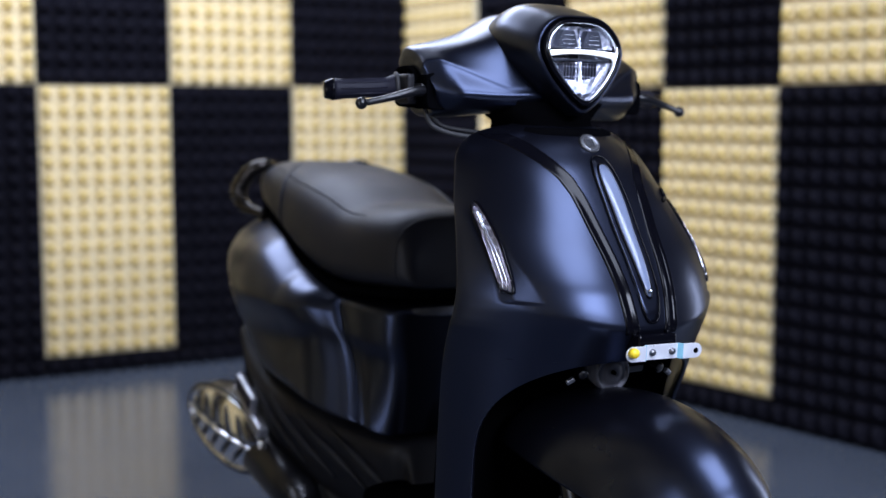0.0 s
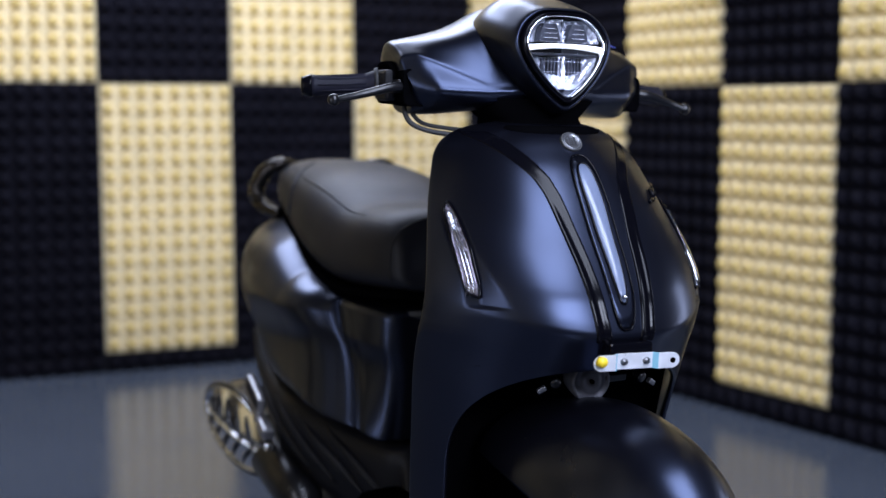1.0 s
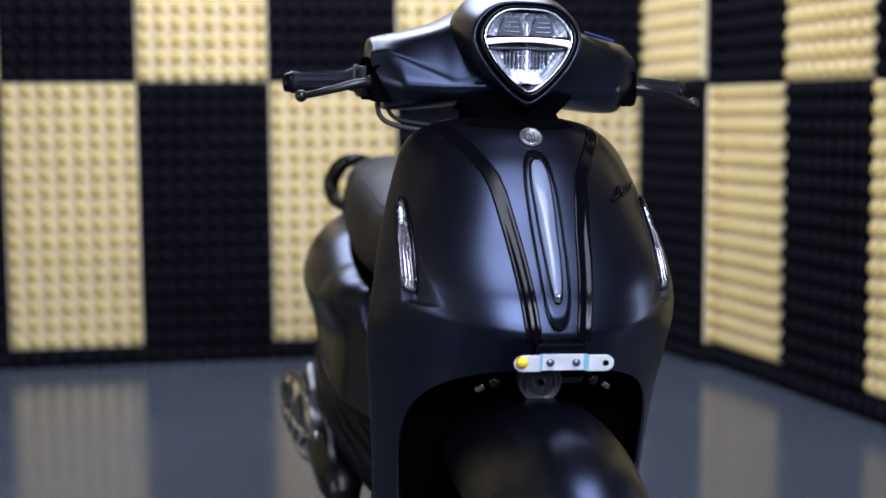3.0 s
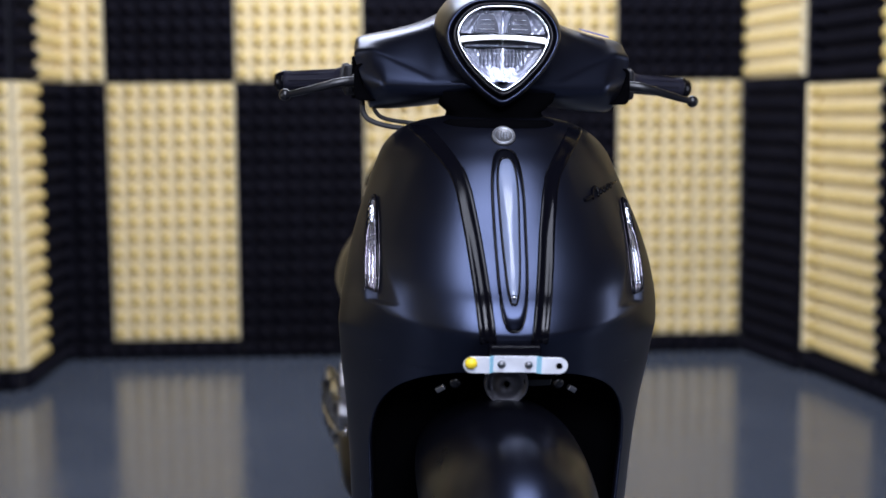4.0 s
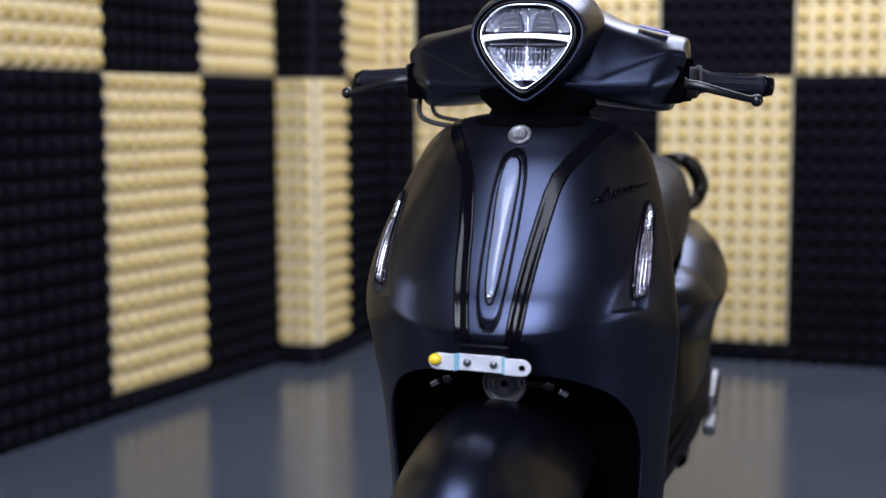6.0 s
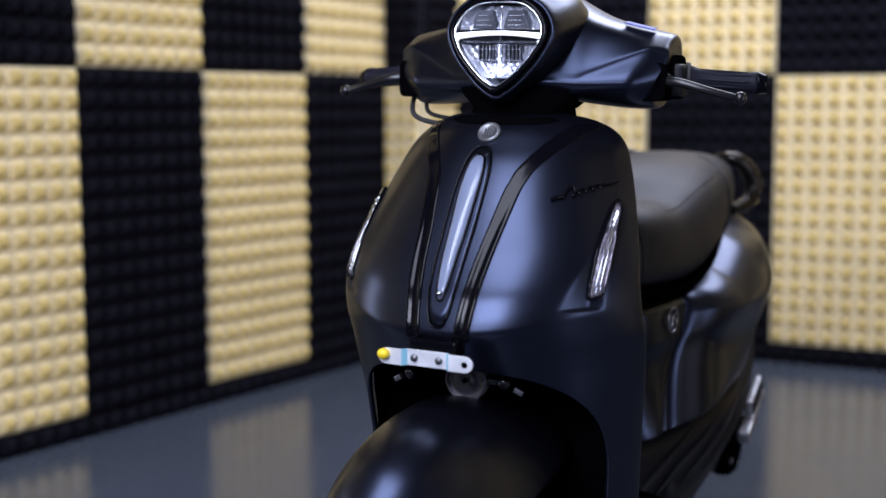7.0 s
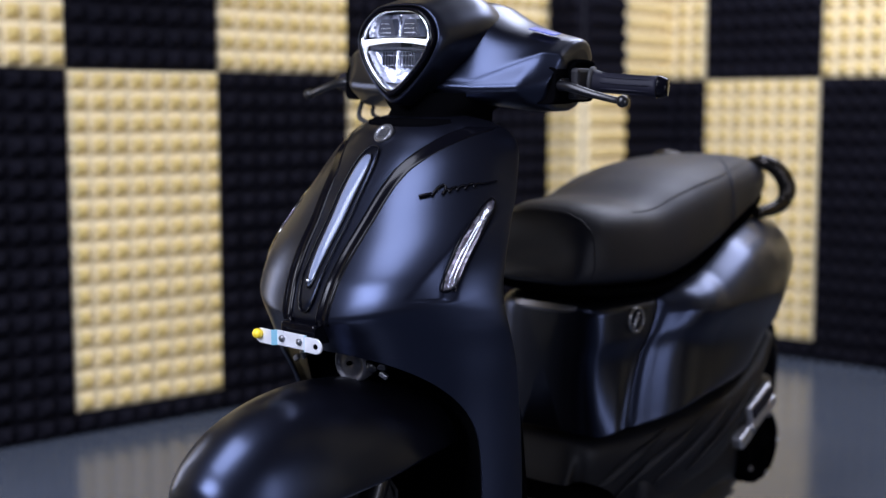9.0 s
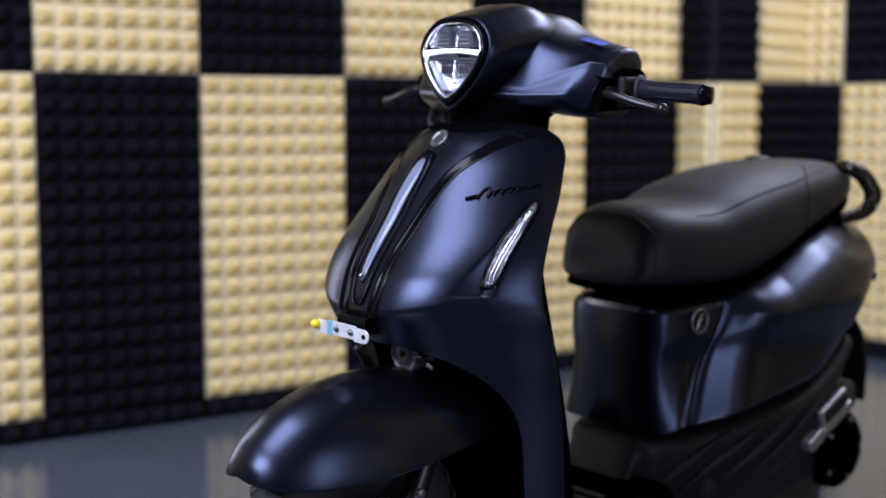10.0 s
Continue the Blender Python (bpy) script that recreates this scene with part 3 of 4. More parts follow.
def wing_ring(x, r):
    """Outline of the wing at one place: a facet, wide outside and narrowing inwards, faces up below the upper face."""
    ax = abs(x)
    y0, dy, z0, dz = r[1], r[2] - r[1], r[3], r[4] - r[3]
    up = [np.interp(ax, (0.0, 0.05, 0.101, 0.199, 0.224), v) for v in ((0.074, 0.076, 0.090, 0.143, 0.160), (1.004, 1.004, 1.002, 1.045, 1.042))]
    lo = [np.interp(ax, (0.0, 0.05, 0.101, 0.182, 0.224), v) for v in ((0.070, 0.072, 0.086, 0.107, 0.142), (0.996, 0.996, 0.994, 0.999, 1.006))]
    up, lo = ((up[0] - y0) / dy, (up[1] - z0) / dz), ((lo[0] - y0) / dy, (lo[1] - z0) / dz)
    edge = WING_EDGE + [(up[0] + 0.01, up[1] + 0.06), up, lo, (lo[0] + 0.03, lo[1] - 0.10)] + WING_LOW
    dense_ring = []
    m = len(edge)
    for i in range(m):
        for t in (0.0, 0.2, 0.4, 0.6, 0.8):
            a, b = np.array(edge[i]), np.array(edge[(i + 1) % m])
            dense_ring.append(a + (b - a) * t)
    dense_ring = np.array(dense_ring)
    for _ in range(3):
        dense_ring = 0.5 * dense_ring + 0.25 * (np.roll(dense_ring, 1, axis=0) + np.roll(dense_ring, -1, axis=0))
    slope = 0.030 * (ax / 0.224) ** 6
    return [(math.copysign(ax - slope * max(0.0, 0.75 - v), x), y0 + u * dy, z0 + v * dz) for u, v in dense_ring]


rings = [wing_ring(r[0], r) for r in wing_rows] + [wing_ring(-r[0], r) for r in wing_rows[-2::-1]]
cover = part("handlebar_cover", bent(loft("handlebar_cover", rings)), PAINT, scooter, "satin black handlebar cover with creased wings")


def pick(k=1.0, dz=0.0, n=72):
    """Rounded-triangle outline of the headlight, point down."""
    h = [(0, 0.047), (0.036, 0.0435), (0.060, 0.026), (0.069, 0.001), (0.056, -0.030), (0.030, -0.060), (0.010, -0.0755)]
    o = h + [(0, -0.079)] + [(-x, z) for x, z in h[:0:-1]]
    return [(p[0] * k, p[1] * k + dz) for p in spline(o, n, True)]


HZ = 1.067
POD = [(0.034, 1.13, 0.0), (0.027, 1.20, 0.0), (0.031, 1.27, 0.0), (0.050, 1.34, 0.002), (0.085, 1.40, 0.009), (0.135, 1.42, 0.018), (0.180, 1.36, 0.014), (0.225, 1.18, 0.004), (0.265, 0.92, -0.008), (0.29, 0.6, -0.014)]


def pod_ring(y, k, dz):
    ring = []
    for x, z in pick(k, dz):
        lean = 0.13 * z
        if y > 0.1 and z < -0.05:
            z = -0.05 + (z + 0.05) * max(0.0, 1 - (y - 0.1) / 0.15)
        ring.append((x, y + lean * max(0, 1 - y / 0.2), HZ + z))
    return ring


part("headlight_shell", bent(loft("headlight_shell", [pod_ring(*r) for r in spline(POD, 40)] + [pod_ring(0.292, 0.02, -0.014)], caps=False)), PAINT, scooter, "satin black rounded headlight shell")


def pick_plate(name, k, y, depth, dome=0.0, rings=8, n=72):
    rows = [[(x, y + depth + 0.13 * z, HZ + z) for x, z in pick(k, n=n)], [(x, y + 0.13 * z, HZ + z) for x, z in pick(k, n=n)]]
    for i in range(1, rings + 1):
        q = 1 - i / rings * 0.98
        rows.append([(x, y + 0.13 * z - dome * (1 - q * q), HZ + z) for x, z in pick(k * q, n=n)])
    return bent(loft(name, rows))


headlight = part("headlight", pick_plate("headlight", 1.12, 0.031, 0.05, -0.046), SMOKE, scooter, "rounded triangular headlight with white light bar")
# chrome ring
ring_rows = []
for k, off in ((1.125, 0.012), (1.12, 0.001), (1.09, -0.004), (1.03, 0.0), (1.01, 0.012), (1.01, 0.03)):
    ring_rows.append([(x, 0.022 + off + 0.13 * z, HZ + z) for x, z in pick(k)])
part("outer_ring", bent(loft("outer_ring", ring_rows, caps=False)), GLOSS, headlight, "gloss black surround")
ring_rows = []
for k, off in ((1.025, 0.010), (1.02, -0.001), (0.995, -0.003), (0.972, 0.003), (0.962, 0.009)):
    ring_rows.append([(x, 0.022 + off + 0.13 * z, HZ + z) for x, z in pick(k)])
part("chrome_ring", bent(loft("chrome_ring", ring_rows, caps=False)), CHROME, headlight, "bright chrome ring")
bar = []
for x in np.linspace(-0.064, 0.064, 25):
    t = 1 - (abs(x) / 0.064) ** 2
    bar.append([(x, 0.026 + q[0], HZ - 0.004 + 0.004 * t + q[1]) for q in superring(0.010, 0.0034 + 0.0012 * (1 - t), 16, 3)])
part("light_bar", bent(loft("light_bar", bar)), DRL, headlight, "white daytime running light bar")
part("bar_shelf", bent(box("bar_shelf", (-0.058, 0.028, HZ - 0.015), (0.058, 0.056, HZ - 0.011), 0.001)), SMOKE, headlight)
part("divider", bent(box("divider", (-0.0016, 0.034, HZ - 0.060), (0.0016, 0.058, HZ + 0.038), 0.0007)), SMOKE, headlight)


def half_width(z):
    """Half width of the headlight's outline at a height over its middle."""
    o = pick(0.95, n=240)
    return max(x for x, zz in o if abs(zz - z) < 0.004)


def lobes(name, z0, z1, depth):
    """Two hollow reflector troughs side by side."""
    rows = []
    for z in np.linspace(z0, z1, 22):
        w = half_width(z) * 0.97
        rows.append([(w * q, 0.030 + depth * abs(math.sin(math.pi * q)) ** 0.8 + 0.0016 * math.sin(w * q * 620) * math.sin(z * 480 + 1) + 0.13 * z, HZ + z) for q in np.linspace(-1, 1, 65)])
    return bent(loft(name, rows, closed=False))


part("upper_reflector", lobes("upper_reflector", 0.006, 0.041, 0.018), REFLECT, headlight, "silver reflector troughs")
part("lower_reflector", lobes("lower_reflector", -0.016, -0.066, 0.016), REFLECT, headlight, "silver reflector troughs")
for side in (-1, 1):
    block = [[(side * 0.025 + sx * w, 0.030 + d, HZ + z) for sx, d in ((-1, 0.014), (-1, 0), (1, 0), (1, 0.014))] for z, w in ((0.007, 0.0190), (0.020, 0.0165), (0.034, 0.0110))]
    part("lamp_block", bent(loft("lamp_block", block)), SMOKE, headlight, "dark lamp module", sharp=30)
    for k in range(3):
        part("block_bar", bent(box("block_bar", (side * 0.025 - 0.012 + 0.0015 * k, 0.0275, HZ + 0.012 + 0.007 * k), (side * 0.025 + 0.012 - 0.0015 * k, 0.0300, HZ + 0.0128 + 0.007 * k), 0.0002, 1)), CHROME, headlight)
    for k in range(6):
        part("reflector_rib", bent(box("reflector_rib", (side * 0.0035 + side * 0.0058 * k - 0.0013, 0.030, HZ - 0.046 + 0.0012 * k), (side * 0.0035 + side * 0.0058 * k + 0.0013, 0.046, HZ - 0.018), 0.0003, 1)), SMOKE, headlight)
    for k in range(2):
        part("rib_bar", bent(box("rib_bar", (side * 0.018 - 0.016, 0.0285, HZ - 0.024 - 0.016 * k), (side * 0.018 + 0.016, 0.0298, HZ - 0.0232 - 0.016 * k), 0.0002, 1)), REFLECT, headlight)
lens = part("headlight_lens", pick_plate("headlight_lens", 1.0, 0.020, 0.003, 0.012), GLASS, headlight, "clear headlight lens")
lens.visible_shadow = False

# instrument hood behind the headlight
part("instrument_hood", bent(loft("instrument_hood", [[(p[0], y + 0.3 * p[1], z + p[1]) for p in superring(w, h, 36, 2.4)] for y, z, w, h in ((0.165, 1.128, 0.045, 0.012), (0.20, 1.118, 0.070, 0.016), (0.25, 1.098, 0.078, 0.016), (0.295, 1.072, 0.065, 0.012))])), GLOSS, scooter, "gloss black instrument hood")
part("cover_sticker", bent(moved(box("cover_sticker", (-0.024, -0.011, -0.0008), (0.024, 0.011, 0.0008), 0.0003, 1), pose(0.170, 0.190, 1.0865, 9, 13, 6))), BLUE, scooter, "small blue sticker")

for side in (-1, 1):
    e = Vector((side * 0.212, 0.222, 1.008))
    g = Vector((side * 0.345, 0.268, 1.000))
    d = g - e
    part("bar_end_recess", bent(loft("bar_end_recess", [[(side * x, 0.220 + p[0], 1.008 + p[1]) for p in superring(r, r * 0.9, 24, 3)] for x, r in ((0.20, 0.040), (0.2275, 0.038), (0.228, 0.030), (0.224, 0.026))])), DARK, scooter)
    grip = part("grip", bent(tube("grip", [e + d * t for t in np.linspace(0.10, 0.93, 24)], 0.0165, 20, taper=(0.021, 0.021, 0.0165, 0.016, 0.0155, 0.0155, 0.016, 0.0165, 0.018))), GRIP, scooter, "dark ribbed rubber handlebar grip")
    for k in range(10):
        a = 2 * math.pi * k / 10
        u = d.normalized().cross(Vector((0, 0, 1))).normalized()
        v = d.normalized().cross(u)
        o = 0.0158 * (math.cos(a) * u + math.sin(a) * v)
        part("grip_rib", bent(tube("grip_rib", [e + d * 0.28 + o, e + d * 0.90 + o], 0.0015, 6)), GRIP, grip)
    part("grip_flange", bent(tube("grip_flange", [e + d * 0.16, e + d * 0.20], 0.025, 20)), RUBBER, grip)
    part("bar_end", bent(tube("bar_end", [e + d * 0.93, e + d * 0.95, e + d * 1.02, e + d * 1.05, e + d * 1.055], 0.015, 20, taper=(0.018, 0.0185, 0.0155, 0.0145, 0.006))), GLOSS, grip, "gloss black bar end weight")
    # Solid near-black block: the shade of the open wing end as colour.
    part("recess_shade_block", bent(loft("recess_shade_block", [[(side * 0.202 + q[0], y, 0.999 + q[1]) for q in superring(w, w * 1.35, 36, 5)] for y, w in ((0.200, 0.021), (0.147, 0.022), (0.145, 0.0205), (0.149, 0.018), (0.149, 0.002))])), DARK, scooter, "near-black block in place of the shaded recess round the lever mount")
    part("switch_block", bent(moved(box("switch_block", (-0.018, -0.022, -0.026), (0.018, 0.020, 0.024), 0.006), pose(side * 0.222, 0.205, 1.004))), PLASTIC, scooter)
    lev = [(side * 0.215, 0.160, 1.000), (side * 0.245, 0.150, 0.998), (side * 0.285, 0.152, 0.988), (side * 0.318, 0.160, 0.980), (side * 0.334, 0.166, 0.977)]
    lever = part("brake_lever", bent(tube("brake_lever", lev, 0.006, 12, 24, taper=(0.009, 0.0075, 0.0062, 0.0055, 0.005))), BLACKMETAL, scooter, "black ball-end brake lever")
    bm = bmesh.new()
    bmesh.ops.create_icosphere(bm, subdivisions=3, radius=0.0098, matrix=Matrix.Translation(lev[-1]))
    for f in bm.faces:
        f.smooth = True
    ball = bpy.data.meshes.new("lever_ball")
    bm.to_mesh(ball)
    bm.free()
    part("lever_ball", bent(ball), BLACKMETAL, lever)
    part("lever_mount", bent(moved(box("lever_mount", (-0.016, -0.014, -0.011), (0.014, 0.020, 0.011), 0.004), pose(side * 0.212, 0.172, 1.001))), BLACKMETAL, lever)

# brake hose loops
part("brake_hose", bent(tube("brake_hose", [(-0.210, 0.185, 0.985), (-0.208, 0.165, 0.950), (-0.190, 0.150, 0.935), (-0.15, 0.14, 0.927), (-0.10, 0.135, 0.925), (-0.05, 0.13, 0.925)], 0.0042, 10, 40)), RUBBER, scooter, "black rubber brake hose")
part("brake_hose", bent(tube("brake_hose", [(-0.195, 0.19, 0.965), (-0.18, 0.17, 0.944), (-0.14, 0.155, 0.936), (-0.09, 0.15, 0.932), (-0.05, 0.14, 0.93)], 0.0035, 10, 40)), RUBBER, scooter, "black rubber brake hose")

# ---- front wheel, fork and fender ----
AX, AZ = -0.19, 0.230


def wheel(y, z, radius, half):
    w = new("wheel", None)
    w.parent = scooter
    w.location = (0, y, z)
    prof = []
    for a in np.linspace(-math.pi * 0.5 - 1.0, math.pi * 0.5 + 1.0, 28):
        prof.append((half * math.sin(a) * 1.0, radius - 0.065 + 0.065 * math.cos(a)))
    part("tyre", lathe("tyre", [(p[0], p[1]) for p in prof], 72, "x"), RUBBER, w, "black road tyre with tread grooves")
    for k in range(36):
        a = 2 * math.pi * k / 36
        for s in (-1, 1):
            m = pose(0, 0, 0, math.degrees(a)) @ pose(s * half * 0.52, 0, radius - 0.0095, 0, s * 24, s * 24)
            part("tread_block", moved(box("tread_block", (-half * 0.34, -0.012, -0.003), (half * 0.34, 0.012, 0.0025), 0.001, 1), m), RUBBER, w)
    part("rim", lathe("rim", ((-half * 0.62, radius - 0.100), (-half * 0.7, radius - 0.078), (-half * 0.5, radius - 0.09), (half * 0.5, radius - 0.09), (half * 0.7, radius - 0.078), (half * 0.62, radius - 0.100), (0, radius - 0.108)), 60, "x"), BRONZE, w, "dark grey alloy rim")
    part("hub", lathe("hub", ((-0.045, 0.02), (-0.04, 0.038), (0.04, 0.038), (0.045, 0.02)), 32, "x"), BRONZE, w)
    for k in range(5):
        m = pose(0, 0, 0, 72 * k)
        part("spoke", moved(box("spoke", (-0.014, -0.016, 0.03), (0.014, 0.016, radius - 0.10), 0.006), m), BRONZE, w)
    return w


wheel(AX, AZ, 0.228, 0.050)
disc = part("brake_disc", lathe("brake_disc", ((0.062, 0.110), (0.066, 0.110), (0.066, 0.07), (0.062, 0.07)), 48, "x", (0, AX, AZ)), STEEL, scooter, "steel brake disc")

# fender: along, lower edge, ridge, half width
FEN = [(-0.409, 0.403, 0.404, 0.003), (-0.407, 0.398, 0.416, 0.030), (-0.399, 0.394, 0.436, 0.056), (-0.377, 0.390, 0.464, 0.081), (-0.330, 0.388, 0.499, 0.104), (-0.255, 0.390, 0.526, 0.121), (-0.160, 0.400, 0.538, 0.128), (-0.060, 0.416, 0.530, 0.128), (0.030, 0.428, 0.515, 0.122)]
fen_rows = []
for y, zb, zt, w in spline(FEN, 60):
    ring = []
    for q in np.linspace(-1, 1, 61):
        x = w * math.copysign(math.sin(abs(q) * math.pi / 2), q)
        k = abs(x) / w
        z = zb + (zt - zb) * (1 - k ** 2.1) ** 0.60
        ring.append((x, y + 0.03 * (abs(x) / 0.13) ** 2, z))
    fen_rows.append(ring)
fender = part("front_fender", loft("front_fender", fen_rows, closed=False), PAINT, scooter, "satin black rounded front fender")
thicken(fender, 0.005)
for side in (-1, 1):
    leg = part("fork_leg", tube("fork_leg", [(side * 0.092, AX + 0.005, AZ - 0.02), (side * 0.092, AX + 0.05, AZ + 0.09), (side * 0.092, AX + 0.095, AZ + 0.19), (side * 0.090, AX + 0.120, AZ + 0.245)], 0.02, 20, taper=(0.025, 0.024, 0.022, 0.017, 0.016)), BLACKMETAL, scooter, "black telescopic fork leg")
    part("fork_bolt", moved(lathe("fork_bolt", ((-0.01, 0.010), (0.004, 0.010), (0.006, 0.008), (0.0065, 0.0004)), 6, "x"), pose(side * 0.112, AX + 0.06, AZ + 0.12)), ALU, leg)
    part("axle_nut", moved(lathe("axle_nut", ((-0.012, 0.014), (0.012, 0.014), (0.013, 0.0005)), 6, "x"), pose(side * 0.112, AX, AZ)), STEEL, leg)

# ---- seat ----
SEATROWS = [  # along, bottom, top, half width, roundness of the top
    (0.426, 0.642, 0.690, 0.070, 2.6), (0.432, 0.635, 0.736, 0.100, 2.7), (0.450, 0.631, 0.768, 0.119, 2.8), (0.486, 0.628, 0.783, 0.137, 3.0), (0.540, 0.626, 0.785, 0.152, 3.3),
    (0.620, 0.625, 0.787, 0.166, 3.4), (0.700, 0.638, 0.815, 0.177, 3.2), (0.790, 0.670, 0.840, 0.180, 3.0), (0.900, 0.712, 0.853, 0.170, 2.9), (1.020, 0.748, 0.858, 0.150, 2.8), (1.110, 0.776, 0.855, 0.120, 2.6),
    (1.165, 0.798, 0.842, 0.078, 2.3)]
rows = []
for y, z0, z1, w, p in spline(SEATROWS, 60):
    ring = []
    for q in superring(1, 1, 48, p, 4.5):
        zz = (z0 + z1) / 2 + q[1] * (z1 - z0) / 2
        # sides lean in towards the top
        t = (zz - z0) / (z1 - z0)
        lean = 1.0 - 0.13 * t ** 2
        ring.append((q[0] * w * lean, y - 0.02 * (1 - t) * max(0, min(1, (0.50 - y) / 0.1)), zz))
    rows.append(ring)
seat = part("seat", loft("seat", rows), SEAT, scooter, "black vinyl dual seat with stepped rear")


def seat_ring(y):
    o = spline(SEATROWS, 60)
    z0, z1, w, p = [float(np.interp(y, o[:, 0], o[:, i])) for i in (1, 2, 3, 4)]
    ring = []
    for q in superring(1, 1, 96, p, 4.5):
        t = (q[1] + 1) / 2
        ring.append((q[0] * w * (1 - 0.13 * t * t), y - 0.02 * (1 - t) * max(0, min(1, (0.50 - y) / 0.1)), z0 + t * (z1 - z0)))
    return ring


def seat_at(y, turn, out=0.0006):
    ring = seat_ring(y)
    i = turn / 360 * 96
    a, b = np.array(ring[int(i) % 96]), np.array(ring[(int(i) + 1) % 96])
    p = a + (b - a) * (i - int(i))
    d = Vector((p[0], 0, p[2] - 0.73)).normalized()
    return (p[0] + d.x * out, p[1], p[2] + d.z * out)


part("seat_seam", tube("seat_seam", [seat_at(0.450, a) for a in np.linspace(-28, 208, 60) % 360], 0.0014, 6), SEAT, seat)
for base, sgn in ((0, 1), (180, -1)):
    line = [seat_at(y, (base + sgn * a) % 360) for y, a in spline([(0.56, 40), (0.60, 41), (0.68, 40), (0.77, 36), (0.84, 33), (0.93, 36), (1.04, 42)], 40)]
    part("seat_crease", tube("seat_crease", line, 0.0016, 6, taper=(0.0006, 0.0016, 0.002, 0.002, 0.0006)), SEAT, seat)
for base, sgn in ((0, 1), (180, -1)):
    line = [seat_at(y, (base + sgn * a) % 360) for y, a in spline([(0.975, 66), (0.940, 50), (0.905, 32), (0.880, 12), (0.868, -8), (0.860, -20)], 30)]
    part("pillion_crease", tube("pillion_crease", line, 0.003, 6, taper=(0.001, 0.0030, 0.0036, 0.0036, 0.002)), SEAT, seat)
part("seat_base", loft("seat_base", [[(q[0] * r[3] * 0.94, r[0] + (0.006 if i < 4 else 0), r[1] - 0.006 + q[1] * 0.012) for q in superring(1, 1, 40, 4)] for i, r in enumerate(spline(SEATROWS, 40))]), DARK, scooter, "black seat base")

# ---- rear body ----
BODY = [  # along, bottom, top, half width
    (0.450, 0.352, 0.584, 0.050), (0.455, 0.348, 0.592, 0.086), (0.470, 0.346, 0.598, 0.112), (0.500, 0.347, 0.603, 0.128), (0.550, 0.352, 0.607, 0.143), (0.600, 0.360, 0.611, 0.153),
    (0.628, 0.368, 0.617, 0.178), (0.654, 0.378, 0.628, 0.206), (0.680, 0.388, 0.638, 0.224), (0.715, 0.397, 0.656, 0.237), (0.770, 0.406, 0.682, 0.248), (0.850, 0.424, 0.714, 0.255), (0.910, 0.456, 0.730, 0.254), (0.970, 0.500, 0.741, 0.246),
    (1.060, 0.555, 0.745, 0.216), (1.110, 0.582, 0.740, 0.186), (1.150, 0.602, 0.728, 0.146), (1.182, 0.620, 0.702, 0.092), (1.195, 0.640, 0.672, 0.035)]


def body_ring(r, grow=0.0):
    """Cross section: rounded shoulder, belt crease, straight flank with a crisp lower edge."""
    y, z0, z1, w = r
    t = min(1.0, max(0.0, (y - 0.60) / 0.14))
    zb = max(z0 + 0.25 * (z1 - z0), min(0.556, z0 + 0.72 * (z1 - z0)))
    sh = z1 - zb
    top = [(0.0, z1), (0.72 - 0.27 * t, z1 - 0.001 - 0.003 * t), (0.93 - 0.27 * t, z1 - 0.008 - 0.08 * sh * t), (1.0 - 0.18 * t, z1 - 0.02 - 0.12 * sh * t), (1.0 - 0.07 * t, z1 - 0.028 - 0.26 * sh * t), (1.0, z1 - 0.035 - 0.46 * sh * t), (1.0, min(z1 - 0.04 - 0.46 * sh * t, zb + 0.030)), (0.995 - 0.03 * t, zb + 0.004)]
    f = max(0.0, 1 - max(0.0, y - 0.68) / 0.26)
    low = [(0.985 - 0.045 * t, zb - 0.012), (0.955 - 0.05 * t - 0.04 * f, zb - 0.040), (0.93 - 0.025 * t - 0.02 * f, (zb + z0) / 2), (0.91 - 0.045 * t + 0.05 * f, z0 + 0.03), (0.895 - 0.055 * t + 0.10 * f, z0 + 0.004), (0.87 - 0.065 * t + 0.10 * f, z0), (0.4, z0 + 0.002), (0.0, z0 + 0.002)]
    half = top + low
    pts = []
    for (a, za), (b, zc) in zip(half[:-1], half[1:]):
        for k in range(5):
            pts.append((a + (b - a) * k / 5, za + (zc - za) * k / 5))
    pts.append(half[-1])
    pts = np.array(pts)
    for _ in range(5 + int(16 * t)):
        pts[1:-1] = 0.5 * pts[1:-1] + 0.25 * (pts[:-2] + pts[2:])
    right = [(p[0] * (w + grow), y, p[1]) for p in pts]
    return right + [(-x, yy, z) for x, yy, z in right[-2:0:-1]]


dense = spline(BODY, 130)
front = [r for r in dense if r[0] <= 0.606]
rear = [r for r in dense if r[0] >= 0.606]


def slant(rings, amount):
    """The seam between the covers leans back towards the top."""
    out = []
    for ring in rings:
        out.append([(x, y + amount(y) * (z - 0.59) * 0.42, z) for x, y, z in ring])
    return out


side_cover = part("side_cover", loft("side_cover", slant([body_ring(r) for r in front], lambda y: max(0, (y - 0.46) / 0.145))), PAINT, scooter, "satin black side cover")
tail_cover = part("tail_cover", loft("tail_cover", slant([body_ring(r, -0.006 if i == 0 else (-0.001 if i == 1 else 0.002)) for i, r in enumerate(rear)], lambda y: max(0, min(1, (0.86 - y) / 0.25)))), PAINT, scooter, "satin black bulging tail cover")
